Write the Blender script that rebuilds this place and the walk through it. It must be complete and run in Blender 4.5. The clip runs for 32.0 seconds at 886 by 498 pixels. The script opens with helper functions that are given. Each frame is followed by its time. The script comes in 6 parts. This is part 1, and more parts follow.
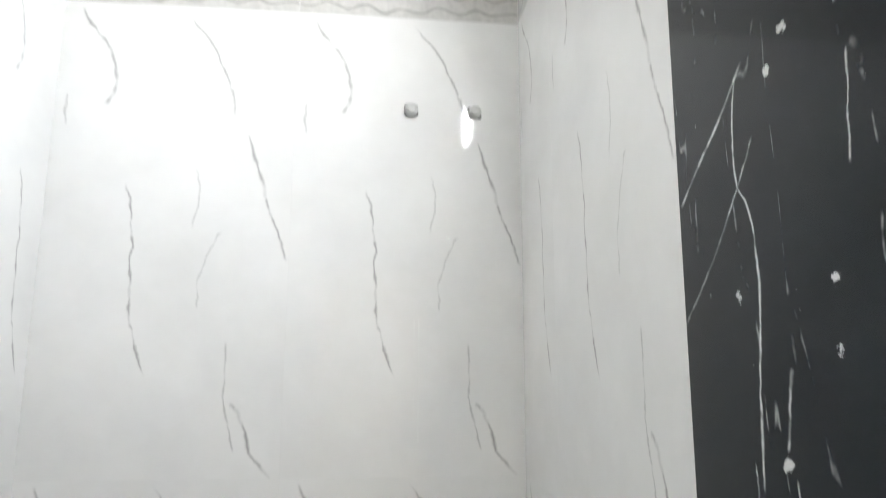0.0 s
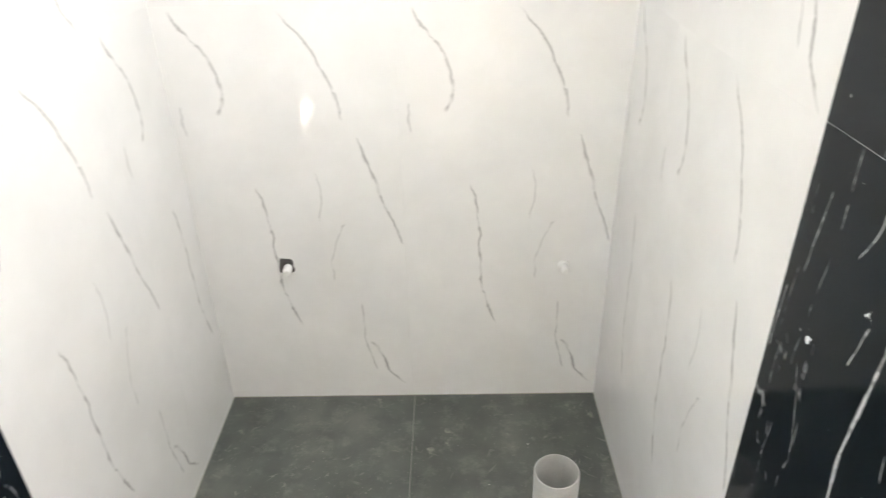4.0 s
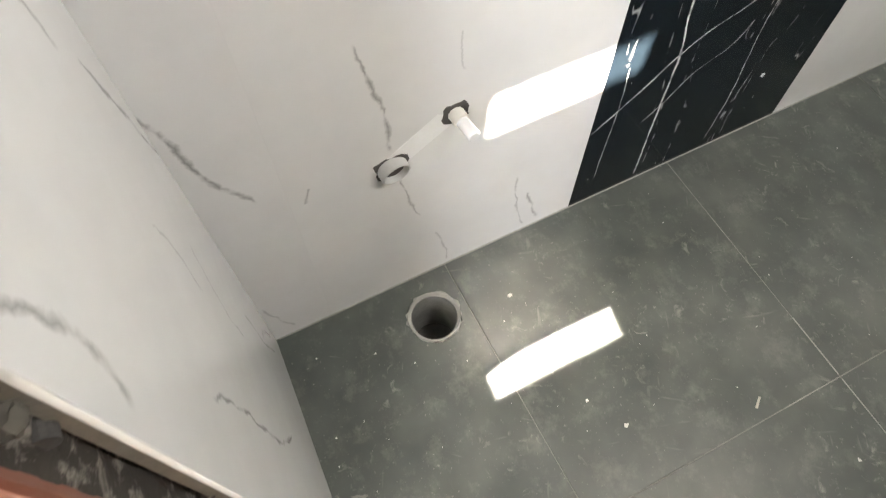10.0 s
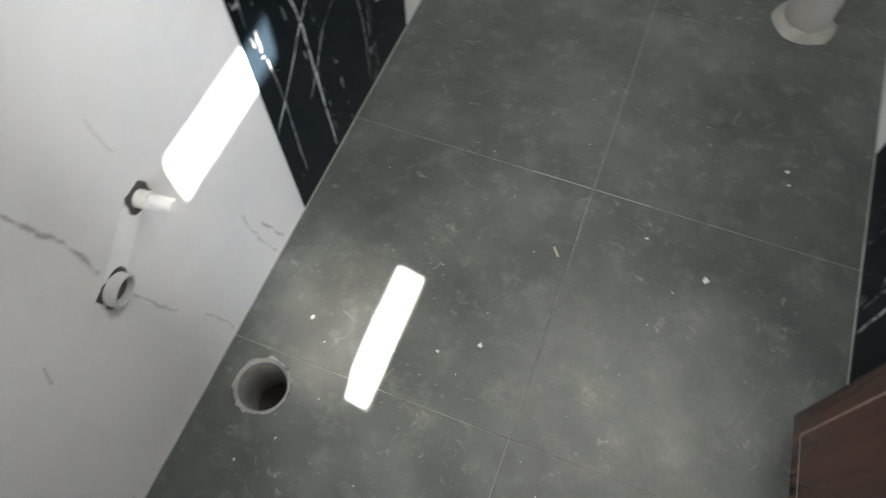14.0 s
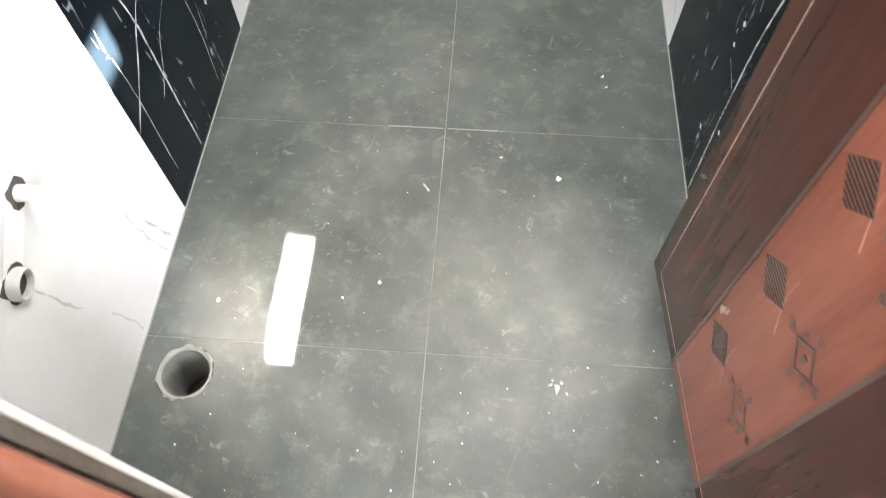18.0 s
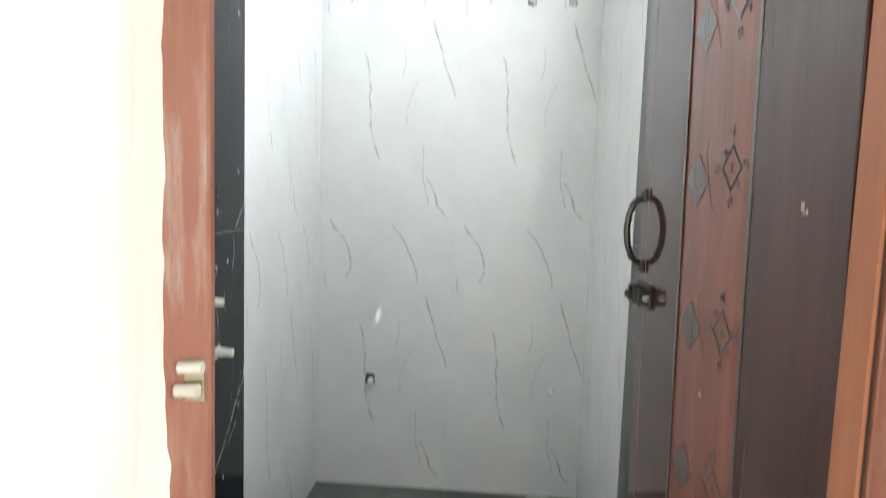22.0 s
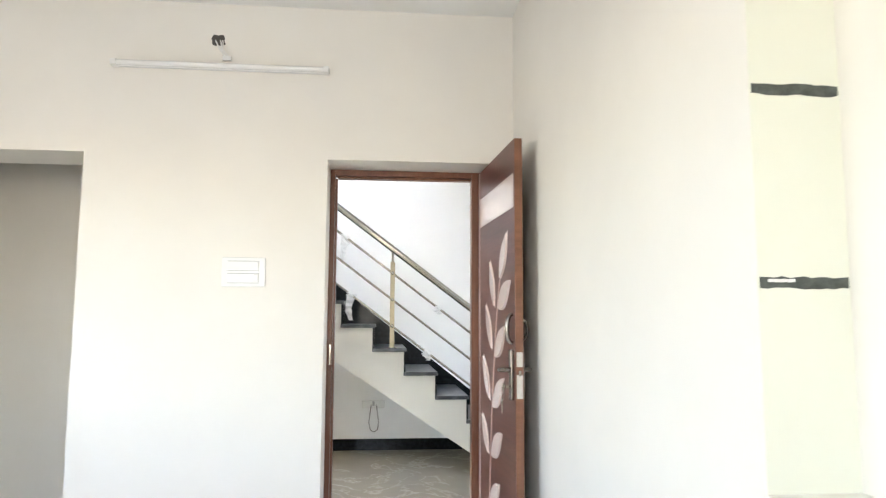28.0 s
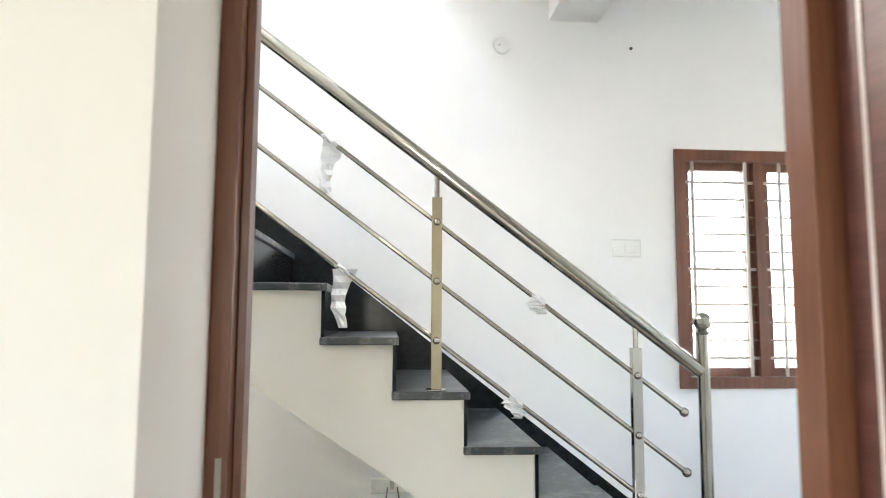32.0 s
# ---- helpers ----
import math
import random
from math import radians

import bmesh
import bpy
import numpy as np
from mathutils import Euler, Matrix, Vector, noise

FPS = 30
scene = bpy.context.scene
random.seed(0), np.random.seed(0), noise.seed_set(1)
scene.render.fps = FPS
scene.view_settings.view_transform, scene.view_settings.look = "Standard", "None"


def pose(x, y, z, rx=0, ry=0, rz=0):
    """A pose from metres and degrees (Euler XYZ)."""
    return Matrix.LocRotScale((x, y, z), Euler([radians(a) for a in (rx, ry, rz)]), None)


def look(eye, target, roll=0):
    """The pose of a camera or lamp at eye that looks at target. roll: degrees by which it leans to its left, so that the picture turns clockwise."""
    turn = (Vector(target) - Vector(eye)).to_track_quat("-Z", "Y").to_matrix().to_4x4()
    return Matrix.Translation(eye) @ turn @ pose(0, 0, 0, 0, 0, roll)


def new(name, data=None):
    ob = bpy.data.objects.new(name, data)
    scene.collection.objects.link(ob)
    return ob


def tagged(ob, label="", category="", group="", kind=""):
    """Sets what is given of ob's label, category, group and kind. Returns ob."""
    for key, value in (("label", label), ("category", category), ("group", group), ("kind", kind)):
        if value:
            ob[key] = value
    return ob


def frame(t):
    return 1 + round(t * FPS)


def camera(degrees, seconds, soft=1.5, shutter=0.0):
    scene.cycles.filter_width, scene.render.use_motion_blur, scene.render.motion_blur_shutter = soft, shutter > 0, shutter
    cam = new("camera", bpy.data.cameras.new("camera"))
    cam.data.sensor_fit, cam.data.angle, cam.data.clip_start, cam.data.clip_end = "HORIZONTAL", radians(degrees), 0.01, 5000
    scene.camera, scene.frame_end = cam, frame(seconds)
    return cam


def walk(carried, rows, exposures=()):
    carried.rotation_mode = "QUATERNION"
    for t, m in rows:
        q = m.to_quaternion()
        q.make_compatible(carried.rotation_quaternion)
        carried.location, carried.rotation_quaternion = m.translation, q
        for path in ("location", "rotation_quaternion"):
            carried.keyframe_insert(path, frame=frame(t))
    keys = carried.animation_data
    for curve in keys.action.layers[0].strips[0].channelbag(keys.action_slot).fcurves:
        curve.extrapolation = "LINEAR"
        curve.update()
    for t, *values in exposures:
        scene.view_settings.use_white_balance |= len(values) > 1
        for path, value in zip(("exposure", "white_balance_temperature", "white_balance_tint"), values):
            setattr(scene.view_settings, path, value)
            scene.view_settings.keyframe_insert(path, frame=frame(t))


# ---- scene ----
cam = camera(66.6, 32.0, soft=1.1, shutter=0.4)
# seconds, eye, target, roll
PATH = [
    (0, (0.817, 0.553, 1.506), (1.017, 2.511, 1.858), 0.2),
    (0.5, (0.805, 0.561, 1.5), (1.078, 2.543, 1.476), 0.4),
    (1, (0.784, 0.559, 1.509), (1.135, 2.489, 1.12), -0.3),
    (1.5, (0.785, 0.564, 1.506), (1.173, 2.407, 0.832), -0.5),
    (2, (0.781, 0.563, 1.509), (1.194, 2.291, 0.591), -0.5),
    (2.5, (0.784, 0.571, 1.506), (1.184, 2.27, 0.53), -0.3),
    (4.5, (0.717, 0.53, 1.535), (0.421, 2.243, 0.551), -1.4),
    (5, (0.704, 0.513, 1.51), (0.112, 2.154, 0.531), -1.3),
    (5.5, (0.676, 0.507, 1.503), (-0.17, 2.036, 0.531), -1.3),
    (6, (0.663, 0.489, 1.502), (-0.453, 1.83, 0.523), -1.0),
    (6.5, (0.653, 0.469, 1.502), (-0.67, 1.611, 0.53), -1.0),
    (7, (0.66, 0.446, 1.499), (-0.854, 1.337, 0.543), -1.3),
    (7.5, (0.65, 0.43, 1.505), (-0.945, 1.139, 0.528), -0.4),
    (8, (0.637, 0.401, 1.488), (-0.962, 1.099, 0.511), -1.0),
    (8.5, (0.605, 0.365, 1.463), (-0.909, 0.999, 0.32), -1.3),
    (9, (0.579, 0.275, 1.457), (-0.719, 0.821, 0.038), -2.3),
    (9.5, (0.599, 0.158, 1.414), (-0.444, 0.63, -0.226), -1.8),
    (10, (0.611, 0.107, 1.357), (-0.228, 0.526, -0.41), -0.5),
    (10.5, (0.666, 0.057, 1.364), (-0.155, 0.48, -0.41), -0.7),
    (11, (0.719, 0.005, 1.36), (-0.106, 0.431, -0.411), -1.3),
    (11.5, (0.679, 0.009, 1.362), (-0.123, 0.47, -0.411), -0.6),
    (12, (0.606, 0.058, 1.345), (-0.182, 0.568, -0.421), -0.2),
    (12.5, (0.561, 0.07, 1.343), (-0.192, 0.639, -0.421), 0.4),
    (13, (0.56, 0.087, 1.344), (-0.092, 0.757, -0.424), -1.1),
    (13.5, (0.577, 0.107, 1.338), (0.06, 0.875, -0.434), -1.3),
    (14, (0.611, 0.125, 1.331), (0.244, 0.967, -0.445), -2.6),
    (14.5, (0.625, 0.135, 1.326), (0.442, 1.034, -0.451), -1.7),
    (16.5, (0.647, 0.078, 1.335), (0.549, 1.031, -0.42), -1.4),
    (17, (0.658, 0.079, 1.338), (0.547, 1.019, -0.423), -3.1),
    (17.5, (0.654, 0.002, 1.341), (0.567, 0.963, -0.41), -1.5),
    (18, (0.693, -0.093, 1.353), (0.605, 0.888, -0.388), -1.2),
    (18.5, (0.732, -0.209, 1.348), (0.64, 0.76, -0.399), -1.8),
    (19, (0.727, -0.358, 1.383), (0.656, 0.634, -0.353), -0.3),
    (19.5, (0.729, -0.468, 1.378), (0.642, 0.562, -0.334), -1.2),
    (20, (0.722, -0.591, 1.402), (0.611, 0.703, -0.119), -1.1),
    (20.5, (0.744, -0.642, 1.428), (0.628, 0.933, 0.2), -0.6),
    (21, (0.785, -0.687, 1.43), (0.653, 1.083, 0.508), -0.4),
    (21.5, (0.786, -0.687, 1.428), (0.653, 1.217, 0.831), 1.7),
    (22, (0.785, -0.709, 1.423), (0.634, 1.275, 1.218), 1.9),
    (22.5, (0.78, -0.706, 1.427), (0.637, 1.282, 1.598), 1.1),
    (23, (0.775, -0.711, 1.418), (0.649, 1.273, 1.64), 0.6),
    (23.5, (0.766, -0.728, 1.417), (0.647, 1.257, 1.631), 0.6),
    (24, (0.752, -0.749, 1.412), (0.437, 1.215, 1.622), 0.4),
    (24.5, (0.723, -0.792, 1.423), (0.046, 1.079, 1.617), 0.2),
    (25, (0.708, -0.817, 1.44), (-0.333, 0.881, 1.623), -0.3),
    (25.5, (0.677, -0.835, 1.438), (-0.69, 0.616, 1.61), -0.6),
    (26, (0.593, -0.867, 1.428), (-1.049, 0.26, 1.61), -0.3),
    (26.5, (0.488, -0.901, 1.426), (-1.338, -0.107, 1.615), 0.1),
    (28.5, (0.181, -1.095, 1.307), (-1.804, -0.958, 1.516), 0.4),
    (29, (-0.174, -1.092, 1.315), (-2.159, -0.947, 1.513), 0.8),
    (29.5, (-0.579, -1.057, 1.323), (-2.563, -0.912, 1.533), 0.5),
    (30, (-1.003, -1.04, 1.347), (-2.988, -0.894, 1.545), 0.1),
    (30.5, (-1.443, -1.078, 1.324), (-3.427, -0.93, 1.533), 0.3),
    (31, (-1.832, -1.114, 1.342), (-3.815, -0.956, 1.541), 0.4),
    (31.5, (-2.235, -1.131, 1.355), (-4.218, -0.963, 1.559), 0.1),
    (32, (-2.594, -1.134, 1.366), (-4.578, -0.98, 1.564), 0.3),
]
EXPOSURES = [(0, 5.35, 6800, 13.0), (1, 6.1, 7200, 14.9), (2.5, 6.35, 7200, 14.7), (5, 6.3, 7300, 15.0), (6, 6.15, 7300, 15.0), (8, 6.1, 6700, 15.0), (9, 5.85, 7000, 16.5), (11, 6.1, 7600, 12.0), (12, 6.2, 6750, 12.0), (13, 6.05, 6900, 14.0), (14, 5.55, 6800, 12.7), (14.5, 5.75, 6800, 13.0), (16.5, 6.8, 6933, 15.0), (17.5, 6.9, 7000, 15.0), (18.5, 6.7, 6733, 13.0), (19, 6.6, 6600, 8.0), (19.5, 6.0, 6594, 8.0), (20, 5.08, 6588, 8.0), (21, 5.7, 6700, 8.0), (23, 5.0, 6500, 8.0), (24.2, 4.85, 6540, 9.2), (25, 4.5, 6530, 14.0), (26, 4.38, 6519, 14.0), (28.5, 4.92, 6490, 12.5), (30, 4.92, 6473, 11.7), (31, 4.98, 6650, 11.3), (32, 4.85, 6650, 11.0)]
walk(cam, [(t, look(e, g, r)) for t, e, g, r in PATH], EXPOSURES)

# Lengths in metres: x grows to the right of the bathroom door, y into the bathroom, z up.
BW, BD = 1.20, 2.266            # bathroom width and depth
ZJ, ZT, ZC = 1.248, 2.455, 3.02  # tile joint, top of the marble tiles, ceiling
DA, DB = 0.742, 1.352           # the black marble band on both long walls
YN = -0.352                     # the bedroom's face of the wall with the bathroom door
TE = 0.460                      # edge of the tiles beside the bathroom door
DH = 2.06                       # its clear height
XW = -3.237                     # bedroom's west wall face
XF = -3.468                     # face of the stair-hall door frame
ZB, ZH = 0.05, 0.18             # bedroom and stair-hall floors above the bathroom floor
AE, AW, AY = -0.038, -0.89, -0.163  # shelf alcove: its edges and its back
AB, AT = 1.006, 2.158              # its sill and its head
dy0, dy1, dz = -1.321, -0.553, 2.132  # clear opening of the stair-hall door
op_y, op_z = -2.610, 2.190      # wide passage opening
XS = -5.834                     # stair hall's far wall
wy0, wy1, wz0, wz1 = 0.28, 1.18, 1.02, 2.21  # its window
cy0, by0, by1 = -0.98, -0.35, -0.10  # ceiling edge and beam
BSY = -3.75                     # bedroom's south wall


# ---- light ----
world = bpy.data.worlds.new("sky")
scene.world = world
world.use_nodes = True
wn = world.node_tree
sky = wn.nodes.new("ShaderNodeTexSky")
sky.sky_type, sky.sun_disc = "NISHITA", False
sky.sun_elevation, sky.sun_rotation = radians(57), radians(64)
wn.links.new(sky.outputs[0], wn.nodes["Background"].inputs[0])
wn.nodes["Background"].inputs[1].default_value = 0.08


def lamp(name, kind, m, energy, color=(1, 1, 1), size=None, angle=None):
    data = bpy.data.lights.new(name, kind)
    data.energy, data.color = energy, color
    if size:
        data.shape, data.size, data.size_y = "RECTANGLE", size[0], size[1]
    if angle is not None:
        data.angle = radians(angle)
    ob = new(name, data)
    ob.matrix_world = m
    return ob


SUN_DIR = Vector((-0.29, -0.14, -0.495)).normalized()
lamp("sun", "SUN", Matrix.Translation((4, 0, 8)) @ SUN_DIR.to_track_quat("-Z", "Y").to_matrix().to_4x4(), 5.0, (1, 0.95, 0.87), angle=0.5)
lamp("bedroom_east_light", "AREA", look((2.36, -2.0, 1.6), (0, -2.0, 1.6)), 1.7, (1, 0.985, 0.955), (1.15, 1.25))
lamp("bedroom_south_light", "AREA", look((-1.1, BSY - 0.02, 1.6), (-1.1, 0, 1.6)), 0.62, (1, 0.98, 0.95), (1.5, 1.25))
lamp("stair_window_light", "AREA", look((XS - 0.19, 0.73, 1.62), (0, 0.73, 1.62)), 0.88, (0.95, 0.98, 1), (0.86, 1.1))
# fill lamp in an unseen north opening, added to brighten the stair risers
lamp("stair_north_fill", "AREA", look((-4.6, 3.08, 1.7), (-4.6, 0, 1.5)), 0.26, (0.97, 0.98, 1), (1.1, 1.3))
# fill lamp under the unseen roof opening, added to brighten the stairwell
lamp("stair_top_fill", "AREA", look((-4.75, -2.9, 5.55), (-4.75, -2.9, 0)), 2.3, (0.95, 0.98, 1), (1.9, 1.1))
lamp("ventilator_light", "AREA", look((BW - 0.002, 1.245, 2.518), (0, 1.10, 2.25)), 0.73, (0.86, 0.935, 1.0), (0.30, 0.088))
# added lamp stands in for slit sunlight thrown floorward by the polished wall tile
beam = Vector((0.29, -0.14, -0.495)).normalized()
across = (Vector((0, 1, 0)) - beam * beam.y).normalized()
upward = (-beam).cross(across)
bounce_lamp = lamp("sun_bounce_stand_in", "AREA", Matrix((across, upward, -beam)).transposed().to_4x4(), 0.016, (1, 0.97, 0.92), (0.30, 0.058))
bounce_lamp.location = (0.034, 0.651, 0.4405)
bounce_lamp.data.spread = radians(1.0)


# ---- mesh helpers ----
def add_box(bm, x0, x1, y0, y1, z0, z1):
    """A box between two corners, added to bm."""
    v = [bm.verts.new(p) for p in ((x0, y0, z0), (x1, y0, z0), (x1, y1, z0), (x0, y1, z0), (x0, y0, z1), (x1, y0, z1), (x1, y1, z1), (x0, y1, z1))]
    for f in ((0, 3, 2, 1), (4, 5, 6, 7), (0, 1, 5, 4), (1, 2, 6, 5), (2, 3, 7, 6), (3, 0, 4, 7)):
        bm.faces.new([v[i] for i in f])
    return bm


def box(x0, x1, y0, y1, z0, z1, bevel=0.0, segments=2):
    bm = add_box(bmesh.new(), x0, x1, y0, y1, z0, z1)
    if bevel:
        bmesh.ops.bevel(bm, geom=bm.edges[:], offset=bevel, segments=segments, affect="EDGES", profile=0.6)
    return bm


def boxes(*rows):
    bm = bmesh.new()
    for r in rows:
        add_box(bm, *r)
    return bm


def tube(points, radius, sides=12, closed=False, bm=None):
    """A round tube along a line of points."""
    bm = bm or bmesh.new()
    pts = [Vector(p) for p in points]
    n = len(pts)
    rings = []
    up = None
    for i, p in enumerate(pts):
        if closed:
            d = (pts[(i + 1) % n] - pts[i - 1]).normalized()
        else:
            d = (pts[min(i + 1, n - 1)] - pts[max(i - 1, 0)]).normalized()
        if up is None:
            up = Vector((0, 0, 1)) if abs(d.z) < 0.9 else Vector((1, 0, 0))
        side = d.cross(up).normalized()
        up = side.cross(d).normalized()
        r = radius[i] if isinstance(radius, (list, tuple)) else radius
        rings.append([bm.verts.new(p + (side * math.cos(a) + up * math.sin(a)) * r) for a in (2 * math.pi * k / sides for k in range(sides))])
    pairs = list(zip(rings, rings[1:])) + ([(rings[-1], rings[0])] if closed else [])
    for a, b in pairs:
        for k in range(sides):
            bm.faces.new((a[k], a[(k + 1) % sides], b[(k + 1) % sides], b[k]))
    if not closed:
        bm.faces.new(rings[0][::-1])
        bm.faces.new(rings[-1])
    return bm


def ring(radius, inner, depth, sides=28):
    """A hollow round pipe end along local z, open at the top, from z = -depth to 0."""
    bm = bmesh.new()
    loops = []
    for r, z in ((radius, -depth), (radius, -0.003), (radius - 0.002, 0), (inner + 0.001, 0), (inner, -0.003), (inner, -depth)):
        loops.append([bm.verts.new((r * math.cos(a), r * math.sin(a), z)) for a in (2 * math.pi * k / sides for k in range(sides))])
    for a, b in zip(loops, loops[1:]):
        for k in range(sides):
            bm.faces.new((a[k], a[(k + 1) % sides], b[(k + 1) % sides], b[k]))
    bm.faces.new(loops[-1])
    return bm


def prism(outline, depth, bevel=0.0):
    """A flat outline in local x, y, made depth thick along z."""
    bm = bmesh.new()
    low = [bm.verts.new((x, y, 0)) for x, y in outline]
    top = [bm.verts.new((x, y, depth)) for x, y in outline]
    n = len(outline)
    bm.faces.new(low[::-1])
    bm.faces.new(top)
    for i in range(n):
        bm.faces.new((low[i], low[(i + 1) % n], top[(i + 1) % n], top[i]))
    bmesh.ops.recalc_face_normals(bm, faces=bm.faces[:])
    if bevel:
        bmesh.ops.bevel(bm, geom=[e for e in bm.edges if all(abs(v.co.z - depth) < 1e-6 for v in e.verts)], offset=bevel, segments=2, affect="EDGES")
    return bm


def mesh_of(name, bm, material, smooth=False):
    bmesh.ops.recalc_face_normals(bm, faces=bm.faces[:])
    me = bpy.data.meshes.new(name)
    bm.to_mesh(me)
    bm.free()
    me.materials.append(material)
    if smooth:
        for p in me.polygons:
            p.use_smooth = True
        me.set_sharp_from_angle(angle=radians(40))
    return me


def thing(name, label, category, m=None, group="", kind=""):
    ob = tagged(new(name), label, category, group, kind)
    if m is not None:
        ob.matrix_basis = m
    return ob


def solid(name, bm, material, label, category="", kind="", m=None, smooth=False, group=""):
    ob = tagged(new(name, mesh_of(name, bm, material, smooth)), label, category, group, kind)
    if m is not None:
        ob.matrix_basis = m
    return ob


def part(name, bm, material, parent, label="", m=None, smooth=False):
    ob = tagged(new(name, mesh_of(name, bm, material, smooth)), label)
    ob.parent = parent
    if m is not None:
        ob.matrix_basis = m
    return ob


def wear(ob, mesh, parent, name, m):
    """One more piece on a shared mesh."""
    o = new(name, mesh)
    o.parent = parent
    o.matrix_basis = m
    return o


# ---- materials ----
def material(name):
    m = bpy.data.materials.new(name)
    m.use_nodes = True
    t = m.node_tree
    return m, t, t.nodes["Principled BSDF"]


def nd(t, kind, **values):
    n = t.nodes.new(kind)
    for k, v in values.items():
        if k in n.inputs:
            n.inputs[k].default_value = v
    return n


def math_node(t, op, a, b=None, clamp=False):
    n = t.nodes.new("ShaderNodeMath")
    n.operation, n.use_clamp = op, clamp
    for i, v in enumerate((a, b)):
        if v is None:
            continue
        if isinstance(v, (int, float)):
            n.inputs[i].default_value = v
        else:
            t.links.new(v, n.inputs[i])
    return n.outputs[0]


def ramp(t, fac, stops):
    n = t.nodes.new("ShaderNodeValToRGB")
    el = n.color_ramp.elements
    while len(el) < len(stops):
        el.new(0.5)
    for e, (p, c) in zip(el, stops):
        e.position = p
        e.color = (*c, 1) if len(c) == 3 else c
    t.links.new(fac, n.inputs[0])
    return n.outputs[0]


def mix(t, fac, a, b, blend="MIX"):
    n = t.nodes.new("ShaderNodeMix")
    n.data_type, n.blend_type = "RGBA", blend
    for i, v in ((0, fac), (6, a), (7, b)):
        if isinstance(v, (int, float)):
            n.inputs[i].default_value = v
        elif isinstance(v, tuple):
            n.inputs[i].default_value = (*v, 1)
        else:
            t.links.new(v, n.inputs[i])
    return n.outputs[2]


def noise_of(t, coords, scale, detail=4, rough=0.55, distortion=0.0):
    n = nd(t, "ShaderNodeTexNoise", Scale=scale, Detail=detail, Roughness=rough, Distortion=distortion)
    t.links.new(coords, n.inputs["Vector"])
    return n.outputs["Fac"]


def coords_of(t, space="Object", scale=(1, 1, 1)):
    c = t.nodes.new("ShaderNodeTexCoord")
    n = t.nodes.new("ShaderNodeMapping")
    n.inputs["Scale"].default_value, n.inputs["Location"].default_value = scale, (3.7, 5.3, 2.9)
    t.links.new(c.outputs[space], n.inputs[0])
    return n.outputs[0]


def bump(t, bsdf, height, strength=0.2, distance=0.002):
    n = nd(t, "ShaderNodeBump", Strength=strength, Distance=distance)
    t.links.new(height, n.inputs["Height"])
    t.links.new(n.outputs[0], bsdf.inputs["Normal"])


def plain(name, color, rough=0.5, metal=0.0, variation=0.12, scale=9.0, bump_scale=0.0, bump_strength=0.15, coat=0.0):
    """A painted, plastic or metal surface with two scales of variation."""
    m, t, b = material(name)
    c = coords_of(t)
    big, small = noise_of(t, c, scale, 3), noise_of(t, c, scale * 9, 5, 0.65)
    f = math_node(t, "ADD", math_node(t, "MULTIPLY", big, 0.6), math_node(t, "MULTIPLY", small, 0.4))
    dark = tuple(v * (1 - variation) for v in color)
    light = tuple(min(1, v * (1 + variation)) for v in color)
    t.links.new(ramp(t, f, ((0.3, dark), (0.7, light))), b.inputs["Base Color"])
    r = nd(t, "ShaderNodeMapRange")
    t.links.new(small, r.inputs[0])
    spread = 0.08 if rough >= 0.4 else 0.03 if rough <= 0.2 else 0.0
    r.inputs[3].default_value, r.inputs[4].default_value = max(0.02, rough - spread), min(1, rough + spread)
    t.links.new(r.outputs[0], b.inputs["Roughness"])
    b.inputs["Metallic"].default_value = metal
    b.inputs["Coat Weight"].default_value, b.inputs["Coat IOR"].default_value = coat, 1.5
    if bump_scale:
        bump(t, b, noise_of(t, c, bump_scale, 4), bump_strength)
    return m


def curve_of(t, value, points):
    """A value led through a smooth curve; the points run from 0 to 1 both ways."""
    n = t.nodes.new("ShaderNodeFloatCurve")
    c = n.mapping.curves[0]
    pts = sorted(points)
    while len(c.points) < len(pts):
        c.points.new(0.5, 0.5)
    for p, (x, y) in zip(c.points, pts):
        p.location = (x, y)
    n.mapping.update()
    t.links.new(value, n.inputs["Value"])
    return n.outputs[0]


